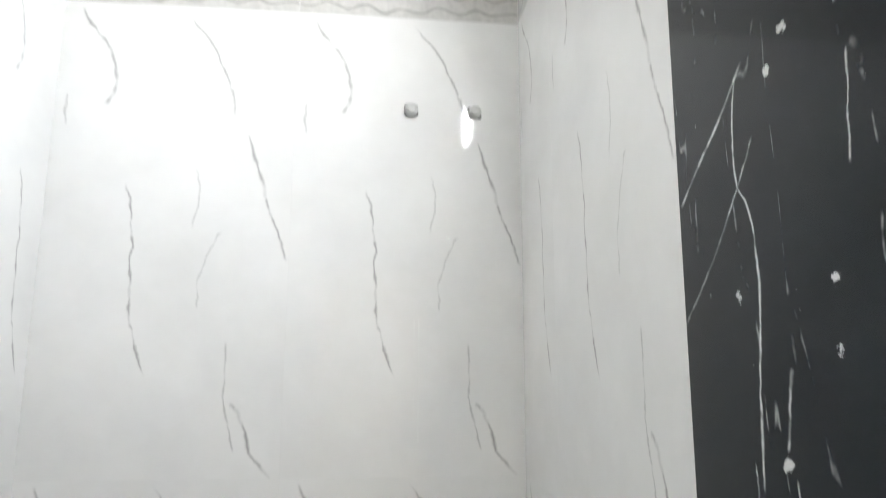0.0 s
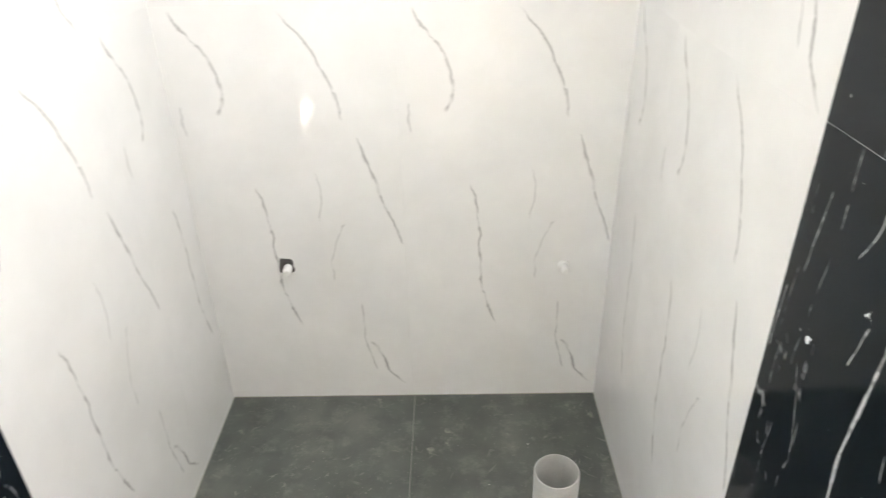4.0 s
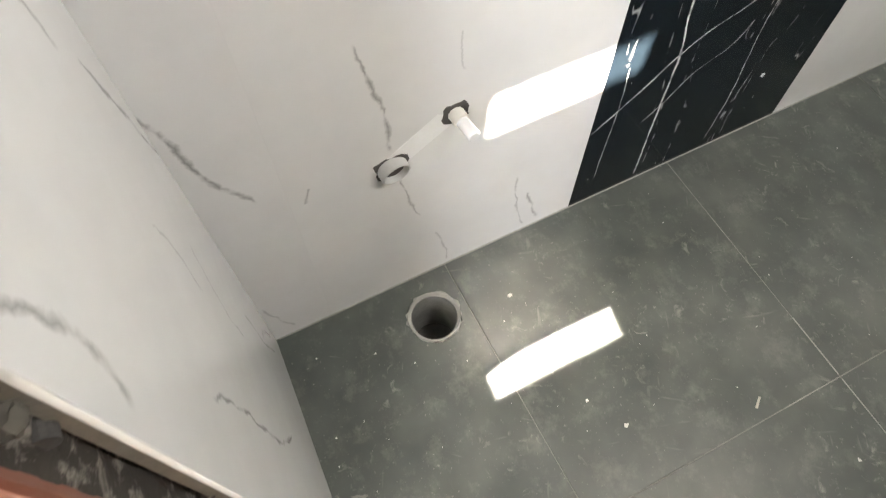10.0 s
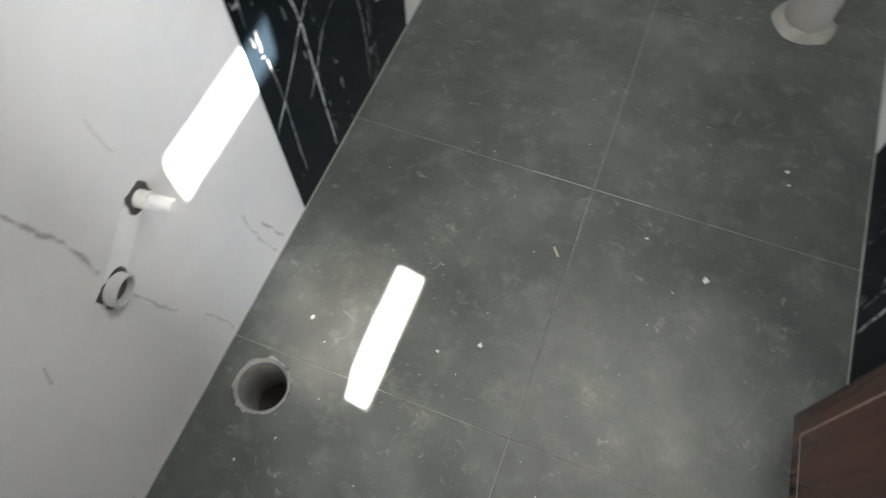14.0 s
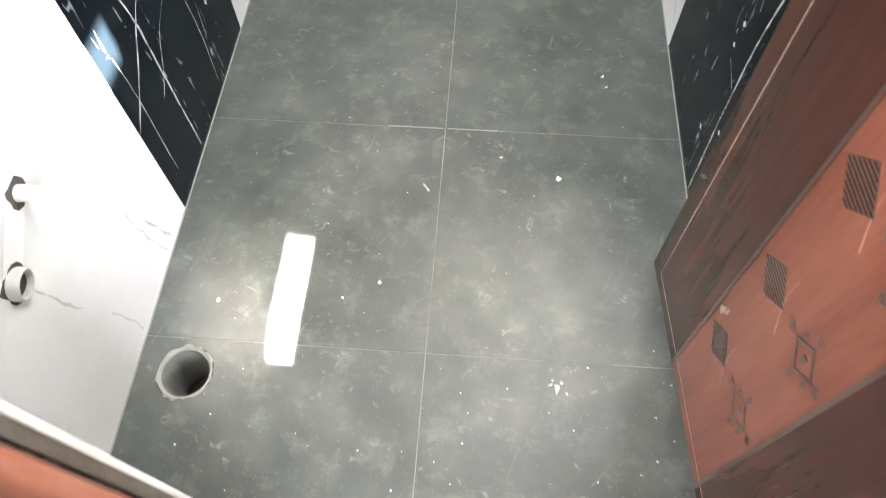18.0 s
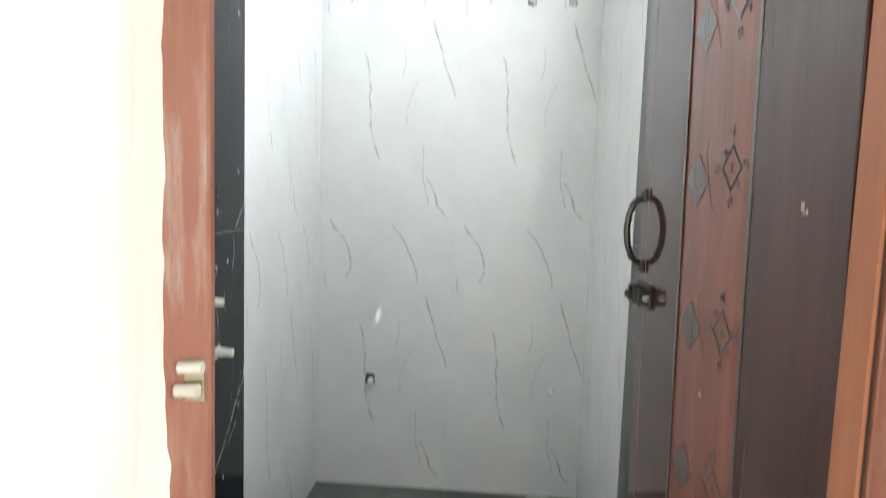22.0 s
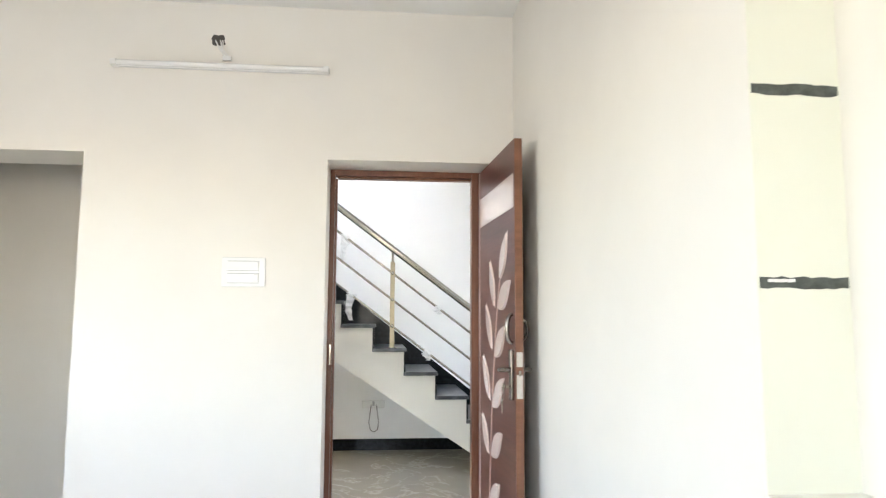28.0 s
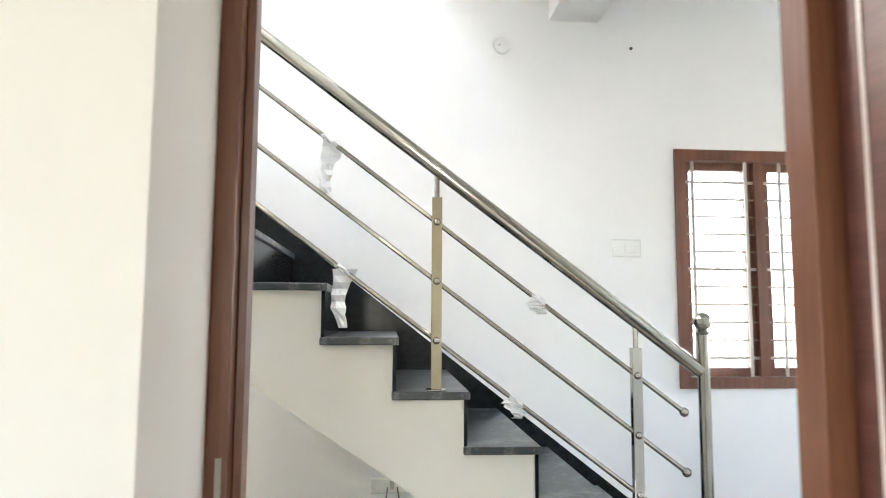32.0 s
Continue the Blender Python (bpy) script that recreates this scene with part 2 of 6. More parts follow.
def vein_field(t, veins, width=0.6, height=1.2, jag=0.03):
    """How much of a vein lies at a place of a tile: local x across the tile, y up it. A vein is its thickness (m), strength and points (across, up), in metres."""
    c = t.nodes.new("ShaderNodeTexCoord")
    warp = t.nodes.new("ShaderNodeTexNoise")
    warp.inputs["Scale"].default_value, warp.inputs["Detail"].default_value, warp.inputs["Roughness"].default_value = 12.0, 5.0, 0.66
    t.links.new(c.outputs["Object"], warp.inputs["Vector"])
    sep, wsep = t.nodes.new("ShaderNodeSeparateXYZ"), t.nodes.new("ShaderNodeSeparateColor")
    t.links.new(c.outputs["Object"], sep.inputs[0])
    t.links.new(warp.outputs["Color"], wsep.inputs[0])
    u = math_node(t, "ADD", sep.outputs[0], math_node(t, "MULTIPLY", math_node(t, "SUBTRACT", wsep.outputs[0], 0.5), jag))
    v = math_node(t, "ADD", sep.outputs[1], math_node(t, "MULTIPLY", math_node(t, "SUBTRACT", wsep.outputs[1], 0.5), jag))
    u, v = math_node(t, "DIVIDE", u, width), math_node(t, "DIVIDE", math_node(t, "ADD", v, 0.05), height + 0.05)
    thick = noise_of(t, c.outputs["Object"], 22, 3)
    total = None
    for w, strength, pts in veins:
        ys = [(y + 0.05) / (height + 0.05) for _, y in pts]
        lo, hi = min(ys), max(ys)
        run, rise = pts[-1][0] - pts[0][0], pts[-1][1] - pts[0][1]
        w = w * min(4, math.hypot(run, rise) / max(0.001, abs(rise)))
        centre = curve_of(t, v, [(min(1, max(0, y)), 0.25 + 0.5 * x / width) for (x, _), y in zip(pts, ys)])
        centre = math_node(t, "MULTIPLY", math_node(t, "SUBTRACT", centre, 0.25), 2.0)
        away = math_node(t, "SUBTRACT", u, centre)
        away = math_node(t, "ABSOLUTE", math_node(t, "SUBTRACT", away, math_node(t, "ROUND", away)))
        wide = math_node(t, "MULTIPLY", math_node(t, "MULTIPLY", thick, 2.0), w / width)
        near = math_node(t, "SUBTRACT", 1.0, math_node(t, "DIVIDE", away, wide), True)
        e = 0.05 * (hi - lo)
        ends = math_node(t, "MULTIPLY", math_node(t, "DIVIDE", math_node(t, "SUBTRACT", v, lo), e, True), math_node(t, "DIVIDE", math_node(t, "SUBTRACT", hi, v), e, True), True)
        one = math_node(t, "MULTIPLY", math_node(t, "MULTIPLY", near, ends), strength)
        total = one if total is None else math_node(t, "MAXIMUM", total, one)
    return total, c.outputs["Object"]


VEINS_WHITE = (
    (0.006, 0.8, ((0.31, 1.185), (0.38, 1.10), (0.42, 1.02), (0.45, 0.90))),
    (0.006, 0.9, ((0.48, 0.86), (0.51, 0.78), (0.54, 0.68), (0.60, 0.52))),
    (0.005, 0.9, ((0.19, 0.72), (0.215, 0.60), (0.22, 0.45), (0.235, 0.34), (0.27, 0.24))),
    (0.004, 0.45, ((0.36, 0.76), (0.37, 0.70), (0.355, 0.60))),
    (0.004, 0.5, ((0.43, 0.60), (0.395, 0.52), (0.38, 0.40))),
    (0.007, 0.8, ((0.05, 1.19), (0.08, 1.13), (0.12, 1.08), (0.145, 0.99), (0.125, 0.92))),
    (0.007, 1.0, ((0.48, 0.18), (0.51, 0.12), (0.54, 0.04), (0.58, 0.0))),
    (0.004, 0.6, ((0.455, 0.32), (0.46, 0.20), (0.49, 0.06))),
    (0.004, 0.5, ((0.625, 0.95), (0.63, 0.86))))
VEINS_WHITE_LEFT = (
    (0.005, 0.9, ((0.285, 1.086), (0.325, 1.025), (0.358, 0.992), (0.378, 0.894), (0.391, 0.852), (0.416, 0.793))),
    (0.004, 0.8, ((0.476, 0.809), (0.496, 0.781), (0.522, 0.742))), (0.004, 0.7, ((0.479, 0.767), (0.489, 0.72), (0.522, 0.635))),
    (0.006, 0.8, ((0.07, 0.986), (0.082, 0.97), (0.083, 0.943), (0.061, 0.92))), (0.006, 0.9, ((0.142, 0.681), (0.155, 0.61), (0.174, 0.54), (0.178, 0.437))),
    (0.004, 0.8, ((0.184, 0.37), (0.189, 0.335), (0.204, 0.249), (0.221, 0.195))), (0.005, 0.8, ((0.469, 0.11), (0.48, 0.07), (0.508, -0.025))),
    (0.004, 0.6, ((0.436, 0.19), (0.45, 0.068), (0.477, -0.03))), (0.004, 0.6, ((0.25, 0.11), (0.263, 0.08), (0.283, -0.03))),
    (0.004, 0.6, ((0.036, 0.427), (0.024, 0.388))), (0.003, 0.5, ((0.306, 0.635), (0.305, 0.549))))
VEINS_WHITE_CORNER = (
    (0.007, 0.9, ((0.458, 0.704), (0.486, 0.642), (0.503, 0.549), (0.524, 0.495), (0.558, 0.441))), (0.004, 0.5, ((0.50, 0.95), (0.53, 0.86))),
    (0.004, 0.5, ((0.478, 0.11), (0.50, 0.03), (0.52, -0.02))))
VEINS_WHITE_ABOVE = (
    (0.010, 0.55, ((0.23, 0.26), (0.26, 0.12), (0.277, 0.08), (0.28, 0.048), (0.291, 0.01))), (0.006, 0.5, ((0.467, 0.136), (0.466, 0.084), (0.483, 0.024))),
    (0.006, 0.7, ((0.47, 0.21), (0.495, 0.134), (0.505, 0.096), (0.51, 0.062), (0.518, 0.028))),
    (0.006, 0.8, ((0.20, 0.80), (0.25, 0.70), (0.27, 0.58), (0.31, 0.45))), (0.005, 0.7, ((0.05, 1.19), (0.09, 1.06), (0.13, 0.95))))


def white_marble(name, veins):
    m, t, b = material(name)
    field, c = vein_field(t, [(0.85 * w, k, pts) for w, k, pts in veins], jag=0.035)
    cloud = noise_of(t, c, 3.2, 4, 0.6)
    ground = ramp(t, cloud, ((0.3, (0.74, 0.735, 0.72)), (0.7, (0.83, 0.825, 0.81))))
    soft = math_node(t, "MULTIPLY", field, math_node(t, "ADD", noise_of(t, c, 7, 3), 0.22), True)
    soft = math_node(t, "MULTIPLY", soft, math_node(t, "ADD", math_node(t, "MULTIPLY", math_node(t, "SUBTRACT", noise_of(t, c, 19, 3, 0.6), 0.40, True), 6.0), 0.30, True))
    t.links.new(mix(t, soft, ground, (0.17, 0.165, 0.16)), b.inputs["Base Color"])
    b.inputs["Roughness"].default_value = 0.055
    b.inputs["Specular IOR Level"].default_value = 0.5
    bump(t, b, noise_of(t, c, 2.2, 2), 0.02, 0.003)
    return m


# veins of each marble tile: thickness and strength, then points (across, up) of the tile in metres
VEINS_LEFT_HIGH = (
    (0.0034, 1, ((0.111, 1.2), (0.126, 1.079), (0.144, 0.94), (0.163, 0.806), (0.174, 0.725))),
    (0.002, 0.8, ((0.188, 1.063), (0.165, 1.03), (0.141, 0.987))),
    (0.002, 0.8, ((0.18, 1.031), (0.176, 0.994), (0.163, 0.953), (0.148, 0.922))),
    (0.003, 0.9, ((0.055, 1.2), (0.046, 1.184), (0.028, 1.167), (0, 1.135))),
    (0.0022, 0.8, ((0.063, 1.143), (0.041, 1.137), (0.027, 1.114), (0.005, 1.083))),
    (0.0016, 0.6, ((0.03, 1.113), (0.029, 1.061), (0.025, 0.997), (0.021, 0.929))),
    (0.0024, 0.8, ((0.306, 1.193), (0.311, 1.139), (0.315, 1.023), (0.335, 0.946))),
    (0.0026, 0.7, ((0.452, 1.027), (0.456, 0.965))),
    (0.003, 0.7, ((0.518, 1.188), (0.526, 1.135), (0.51, 1.082))),
    (0.002, 0.7, ((0.13, 1.192), (0.142, 1.159), (0.153, 1.112))))
VEINS_LEFT_LOW = (
    (0.0022, 0.8, ((0.305, 0.953), (0.31, 0.884), (0.307, 0.833), (0.291, 0.779))),
    (0.0032, 1, ((0.61, 0.771), (0.598, 0.72), (0.552, 0.673), (0.501, 0.614), (0.432, 0.547), (0.316, 0.442), (0.204, 0.392), (0.079, 0.285), (0, 0.22))),
    (0.0028, 0.9, ((0.542, 0.603), (0.5, 0.567), (0.438, 0.547))),
    (0.002, 0.8, ((0.343, 0.709), (0.345, 0.635), (0.376, 0.501), (0.374, 0.349), (0.388, 0.142), (0.38, -0.02))),
    (0.002, 0.7, ((0.229, 0.783), (0.223, 0.73), (0.22, 0.666))),
    (0.002, 0.6, ((0.381, 0.991), (0.384, 0.904), (0.377, 0.886))),
    (0.0014, 0.5, ((0.058, 0.95), (0.097, 0.897), (0.143, 0.848), (0.191, 0.775))),
    (0.002, 0.8, ((0.402, 1.113), (0.391, 1.082), (0.374, 1.062))))
VEINS_LEFT_FOOT = (
    (0.0034, 1, ((0.173, 0.745), (0.163, 0.69), (0.141, 0.556), (0.146, 0.485), (0.168, 0.366), (0.17, 0.275), (0.175, 0.134), (0.18, -0.04))),
    (0.0022, 0.7, ((0.337, 0.381), (0.305, 0.326), (0.233, 0.291), (0.175, 0.223), (0.132, 0.186))),
    (0.0018, 0.7, ((0.049, 0.392), (0.055, 0.27), (0.053, 0.147), (0.052, 0.037))),
    (0.0016, 0.6, ((0.421, 0.204), (0.409, 0.101))),
    (0.0014, 0.5, ((0.24, 0.723), (0.271, 0.658), (0.332, 0.575))))
VEINS_LEFT_UPPER = (
    (0.0042, 1, ((0.14, 0.42), (0.148, 0.26), (0.155, 0.113), (0.165, 0.051), (0.154, 0.026), (0.153, 0.002))),
    (0.002, 0.7, ((0.164, 0.088), (0.174, 0.006))), (0.0022, 0.7, ((0.22, 0.22), (0.213, 0.109), (0.215, 0.052))),
    (0.003, 0.5, ((0.233, 0.046), (0.256, 0.006))), (0.002, 0.6, ((0.351, 0.078), (0.339, 0.01))),
    (0.003, 0.9, ((0.61, 0.086), (0.597, 0.071), (0.533, 0.006))))
VEINS_RIGHT_LOWER = (
    (0.0018, 0.6, ((0.156, 1.199), (0.157, 1.128), (0.137, 1.081))), (0.0016, 0.6, ((0.16, 1.192), (0.193, 1.138))),
    (0.0036, 1, ((0.238, 1.199), (0.233, 1.143), (0.231, 1.057), (0.225, 0.975), (0.216, 0.843), (0.227, 0.764))),
    (0.0036, 1, ((0.383, 1.2), (0.385, 1.167), (0.388, 1.117), (0.391, 1.083))), (0.006, 1, ((0.412, 1.029), (0.41, 0.985), (0.407, 0.945))),
    (0.003, 1, ((0.424, 1.2), (0.424, 1.164), (0.423, 1.113), (0.428, 1.05))), (0.002, 0.7, ((0.056, 1.131), (0.04, 1.006))),
    (0.0024, 0.8, ((0.012, 0.972), (0.007, 0.86))), (0.002, 0.7, ((0.192, 1.026), (0.177, 0.958))),
    (0.0016, 0.6, ((0.068, 0.766), (0.064, 0.694))))
VEINS_RIGHT_FOOT = (
    (0.0036, 1, ((0.475, 0.62), (0.466, 0.485), (0.457, 0.39), (0.458, 0.266), (0.468, 0.131), (0.484, -0.045))),
    (0.0018, 0.6, ((0.387, 0.48), (0.408, 0.425))), (0.0018, 0.6, ((0.381, 0.285), (0.455, 0.262))), (0.0018, 0.6, ((0.32, 0.233), (0.319, 0.189))),
    (0.0016, 0.6, ((0.265, 1.105), (0.305, 1.1), (0.367, 1.095))), (0.0014, 0.5, ((0.082, 0.891), (0.108, 0.831), (0.131, 0.744))))
VEINS_RIGHT_UPPER = (
    (0.0024, 0.9, ((0.134, 0.168), (0.136, 0.111), (0.134, 0.056), (0.127, 0.001))), (0.002, 0.8, ((0.201, 0.161), (0.206, 0.098), (0.206, 0.052), (0.211, 0.001))),
    (0.002, 0.7, ((0.231, 0.135), (0.226, 0.063))), (0.003, 0.9, ((0.244, 0.08), (0.242, 0.028), (0.24, 0.003))),
    (0.0032, 1, ((0.326, 0.191), (0.318, 0.142), (0.311, 0.103), (0.311, 0.076))), (0.0032, 1, ((0.399, 0.135), (0.401, 0.097), (0.4, 0.056), (0.402, 0.006))),
    (0.0018, 0.7, ((0.176, 0.073), (0.205, 0.027))), (0.002, 0.6, ((0.276, 0.155), (0.28, 0.12))))
VEINS_RIGHT_TOP = (
    (0.0026, 1, ((0.149, 0.575), (0.138, 0.452), (0.152, 0.43), (0.164, 0.368), (0.152, 0.234), (0.146, 0.137))),
    (0.003, 0.9, ((0.162, 0.582), (0.093, 0.525), (0.004, 0.459))), (0.002, 0.7, ((0.172, 0.496), (0.117, 0.426), (0, 0.31))),
    (0.002, 0.7, ((0.317, 0.523), (0.308, 0.424))), (0.003, 0.9, ((0.205, 0.261), (0.19, 0.184))))
FLECKS_LEFT = ((0.225, 1.047), (0.209, 1.008), (0.059, 0.98), (0.126, 0.931), (0.091, 1.014), (0.255, 0.805), (0.266, 0.754), (0.248, 0.624), (0.297, 0.563), (0.443, 0.463), (0.059, 1.089), (0.396, 1.103), (0.611, 1.0), (0.478, 1.113), (0.47, 0.16))
FLECKS_RIGHT = ((0.183, 1.036), (0.092, 0.933), (0.408, 1.048), (0.428, 1.02), (0.398, 1.062), (0.307, 1.175), (0.345, 1.167), (0.371, 0.362), (0.367, 0.31), (0.395, 0.086), (0.488, 0.173), (0.552, 0.114), (0.521, 0.096))


def black_marble(name, veins, spots):
    m, t, b = material(name)
    field, c = vein_field(t, veins, jag=0.012)
    flecks = None
    for scale, turn, reach, gate, power in (((60, 16, 1), 0.22, 0.15, 0.53, 0.45), ((80, 60, 1), 0.0, 0.13, 0.54, 0.4)):
        mp = t.nodes.new("ShaderNodeMapping")
        mp.inputs["Scale"].default_value, mp.inputs["Rotation"].default_value = scale, (0, 0, turn)
        t.links.new(c, mp.inputs[0])
        vor = nd(t, "ShaderNodeTexVoronoi", Scale=1.0, Randomness=1.0)
        t.links.new(mp.outputs[0], vor.inputs["Vector"])
        f = math_node(t, "LESS_THAN", math_node(t, "ADD", vor.outputs["Distance"], math_node(t, "MULTIPLY", noise_of(t, c, 55, 3), 0.22)), reach)
        f = math_node(t, "MULTIPLY", math_node(t, "MULTIPLY", f, math_node(t, "GREATER_THAN", noise_of(t, mp.outputs[0], 0.6, 2), gate)), power)
        flecks = f if flecks is None else math_node(t, "MAXIMUM", flecks, f)
    ragged = math_node(t, "MULTIPLY", noise_of(t, c, 85, 4, 0.7), 0.034)
    for i, (u, v) in enumerate(spots):
        d = t.nodes.new("ShaderNodeVectorMath")
        d.operation = "DISTANCE"
        t.links.new(c, d.inputs[0])
        d.inputs[1].default_value = (u, v, 0)
        f = math_node(t, "LESS_THAN", math_node(t, "ADD", d.outputs["Value"], ragged), 0.0205 + 0.004 * ((i * 7) % 5) / 5)
        flecks = math_node(t, "MAXIMUM", flecks, math_node(t, "MULTIPLY", f, 0.85))
    # thin broken threads that run with the veins
    mp = t.nodes.new("ShaderNodeMapping")
    mp.inputs["Scale"].default_value, mp.inputs["Rotation"].default_value = (7, 1.1, 1), (0, 0, 0.22)
    t.links.new(c, mp.inputs[0])
    n = noise_of(t, mp.outputs[0], 1.0, 3, 0.5, 0.4)
    thread = math_node(t, "SUBTRACT", 1.0, math_node(t, "DIVIDE", math_node(t, "ABSOLUTE", math_node(t, "SUBTRACT", n, 0.5)), 0.006), True)
    thread = math_node(t, "MULTIPLY", thread, math_node(t, "MULTIPLY", math_node(t, "SUBTRACT", noise_of(t, c, 26, 3), 0.48, True), 7.0, True))
    flecks = math_node(t, "MAXIMUM", flecks, math_node(t, "MULTIPLY", thread, 0.4))
    broken = math_node(t, "MULTIPLY", field, math_node(t, "ADD", math_node(t, "MULTIPLY", math_node(t, "SUBTRACT", noise_of(t, c, 34, 2), 0.42, True), 7.0), 0.42, True))
    both = math_node(t, "MAXIMUM", broken, flecks)
    ground = ramp(t, noise_of(t, c, 3, 5, 0.65), ((0.3, (0.0037, 0.0066, 0.0094)), (0.75, (0.0062, 0.0106, 0.0156))))
    t.links.new(mix(t, both, ground, (0.70, 0.71, 0.70)), b.inputs["Base Color"])
    b.inputs["Roughness"].default_value = 0.10
    b.inputs["Specular IOR Level"].default_value = 0.22
    bump(t, b, noise_of(t, c, 2.0, 2), 0.02, 0.003)
    return m


def wave_tile():
    """Pale grey tile with dark wavy horizontal ripples, standing out in relief."""
    m, t, b = material("wavy_grey_tile")
    c = t.nodes.new("ShaderNodeTexCoord").outputs["Object"]
    sep = t.nodes.new("ShaderNodeSeparateXYZ")
    t.links.new(c, sep.inputs[0])
    wob = math_node(t, "MULTIPLY", math_node(t, "SINE", math_node(t, "MULTIPLY", sep.outputs[0], 62)), 0.007)
    drift = math_node(t, "MULTIPLY", math_node(t, "SUBTRACT", noise_of(t, c, 6, 2), 0.5), 0.05)
    y = math_node(t, "ADD", math_node(t, "ADD", sep.outputs[1], wob), drift)
    saw = math_node(t, "FRACT", math_node(t, "MULTIPLY", y, 21))
    line = math_node(t, "SUBTRACT", 1.0, math_node(t, "DIVIDE", math_node(t, "ABSOLUTE", math_node(t, "SUBTRACT", saw, 0.5)), 0.11), True)
    line = math_node(t, "MULTIPLY", line, math_node(t, "ADD", noise_of(t, c, 8, 3), 0.25), True)
    ground = ramp(t, noise_of(t, c, 45, 5, 0.7), ((0.3, (0.50, 0.49, 0.47)), (0.7, (0.66, 0.65, 0.62))))
    t.links.new(mix(t, line, ground, (0.27, 0.265, 0.25)), b.inputs["Base Color"])
    b.inputs["Roughness"].default_value = 0.22
    bump(t, b, saw, 0.35, 0.004)
    return m


def slate_tile():
    """Dark grey-green floor tile, trodden with cement dust."""
    m, t, b = material("dusty_slate_tile")
    geo = t.nodes.new("ShaderNodeNewGeometry")
    c = geo.outputs["Position"]
    info = t.nodes.new("ShaderNodeObjectInfo")
    cloud = math_node(t, "ADD", math_node(t, "MULTIPLY", noise_of(t, c, 2.6, 2, 0.5), 0.5), math_node(t, "MULTIPLY", noise_of(t, c, 8.0, 3, 0.5), 0.5))
    base = ramp(t, cloud, ((0.32, (0.050, 0.058, 0.053)), (0.5, (0.086, 0.096, 0.086)), (0.68, (0.140, 0.147, 0.130))))
    tone = math_node(t, "ADD", math_node(t, "MULTIPLY", info.outputs["Random"], 0.10), 0.95)
    base = mix(t, 1.0, base, tone, "MULTIPLY")
    scuff = math_node(t, "MULTIPLY", math_node(t, "SUBTRACT", noise_of(t, c, 13, 5, 0.75), 0.52, True), 2.6, True)
    streak = None
    for turn, s in ((0.5, (9, 55, 1)), (-0.9, (10, 70, 1)), (1.9, (8, 50, 1))):
        rot, mp = t.nodes.new("ShaderNodeMapping"), t.nodes.new("ShaderNodeMapping")
        rot.inputs["Rotation"].default_value, mp.inputs["Scale"].default_value = (0, 0, turn), s
        t.links.new(c, rot.inputs[0])
        t.links.new(rot.outputs[0], mp.inputs[0])
        one = math_node(t, "MULTIPLY", math_node(t, "SUBTRACT", noise_of(t, mp.outputs[0], 1.0, 2, 0.5), 0.70, True), 7.0, True)
        streak = one if streak is None else math_node(t, "MAXIMUM", streak, one)
    grit = math_node(t, "MULTIPLY", math_node(t, "SUBTRACT", noise_of(t, c, 130, 2, 0.5), 0.67, True), 9.0, True)
    marks = math_node(t, "MULTIPLY", math_node(t, "SUBTRACT", noise_of(t, c, 34, 4, 0.6, 0.8), 0.605, True), 9.0, True)
    marks = math_node(t, "MULTIPLY", marks, math_node(t, "MULTIPLY", math_node(t, "SUBTRACT", noise_of(t, c, 4.5, 2), 0.45, True), 8.0, True))
    grit = math_node(t, "MAXIMUM", grit, marks)
    # trodden plaster dust in front of the sill
    off = t.nodes.new("ShaderNodeVectorMath")
    off.operation = "DISTANCE"
    t.links.new(c, off.inputs[0])
    off.inputs[1].default_value = (0.86, 0.50, 0)
    trod = math_node(t, "MULTIPLY", math_node(t, "SUBTRACT", 1.0, math_node(t, "DIVIDE", off.outputs["Value"], 0.42), True), noise_of(t, c, 9, 4, 0.6))
    dirt = math_node(t, "ADD", math_node(t, "ADD", math_node(t, "MULTIPLY", scuff, 0.55), math_node(t, "MULTIPLY", trod, 1.0)), math_node(t, "ADD", math_node(t, "MULTIPLY", streak, 0.5), math_node(t, "MULTIPLY", grit, 0.6)), True)
    both = math_node(t, "ADD", math_node(t, "MULTIPLY", cloud, 0.25), math_node(t, "MULTIPLY", dirt, 0.8), True)
    t.links.new(mix(t, math_node(t, "MULTIPLY", dirt, 0.85), base, (0.36, 0.352, 0.31)), b.inputs["Base Color"])
    r = ramp(t, both, ((0.0, (0.31, 0.31, 0.31)), (0.7, (0.50, 0.50, 0.50))))
    t.links.new(r, b.inputs["Roughness"])
    bump(t, b, noise_of(t, c, 90, 4), 0.06, 0.001)
    return m


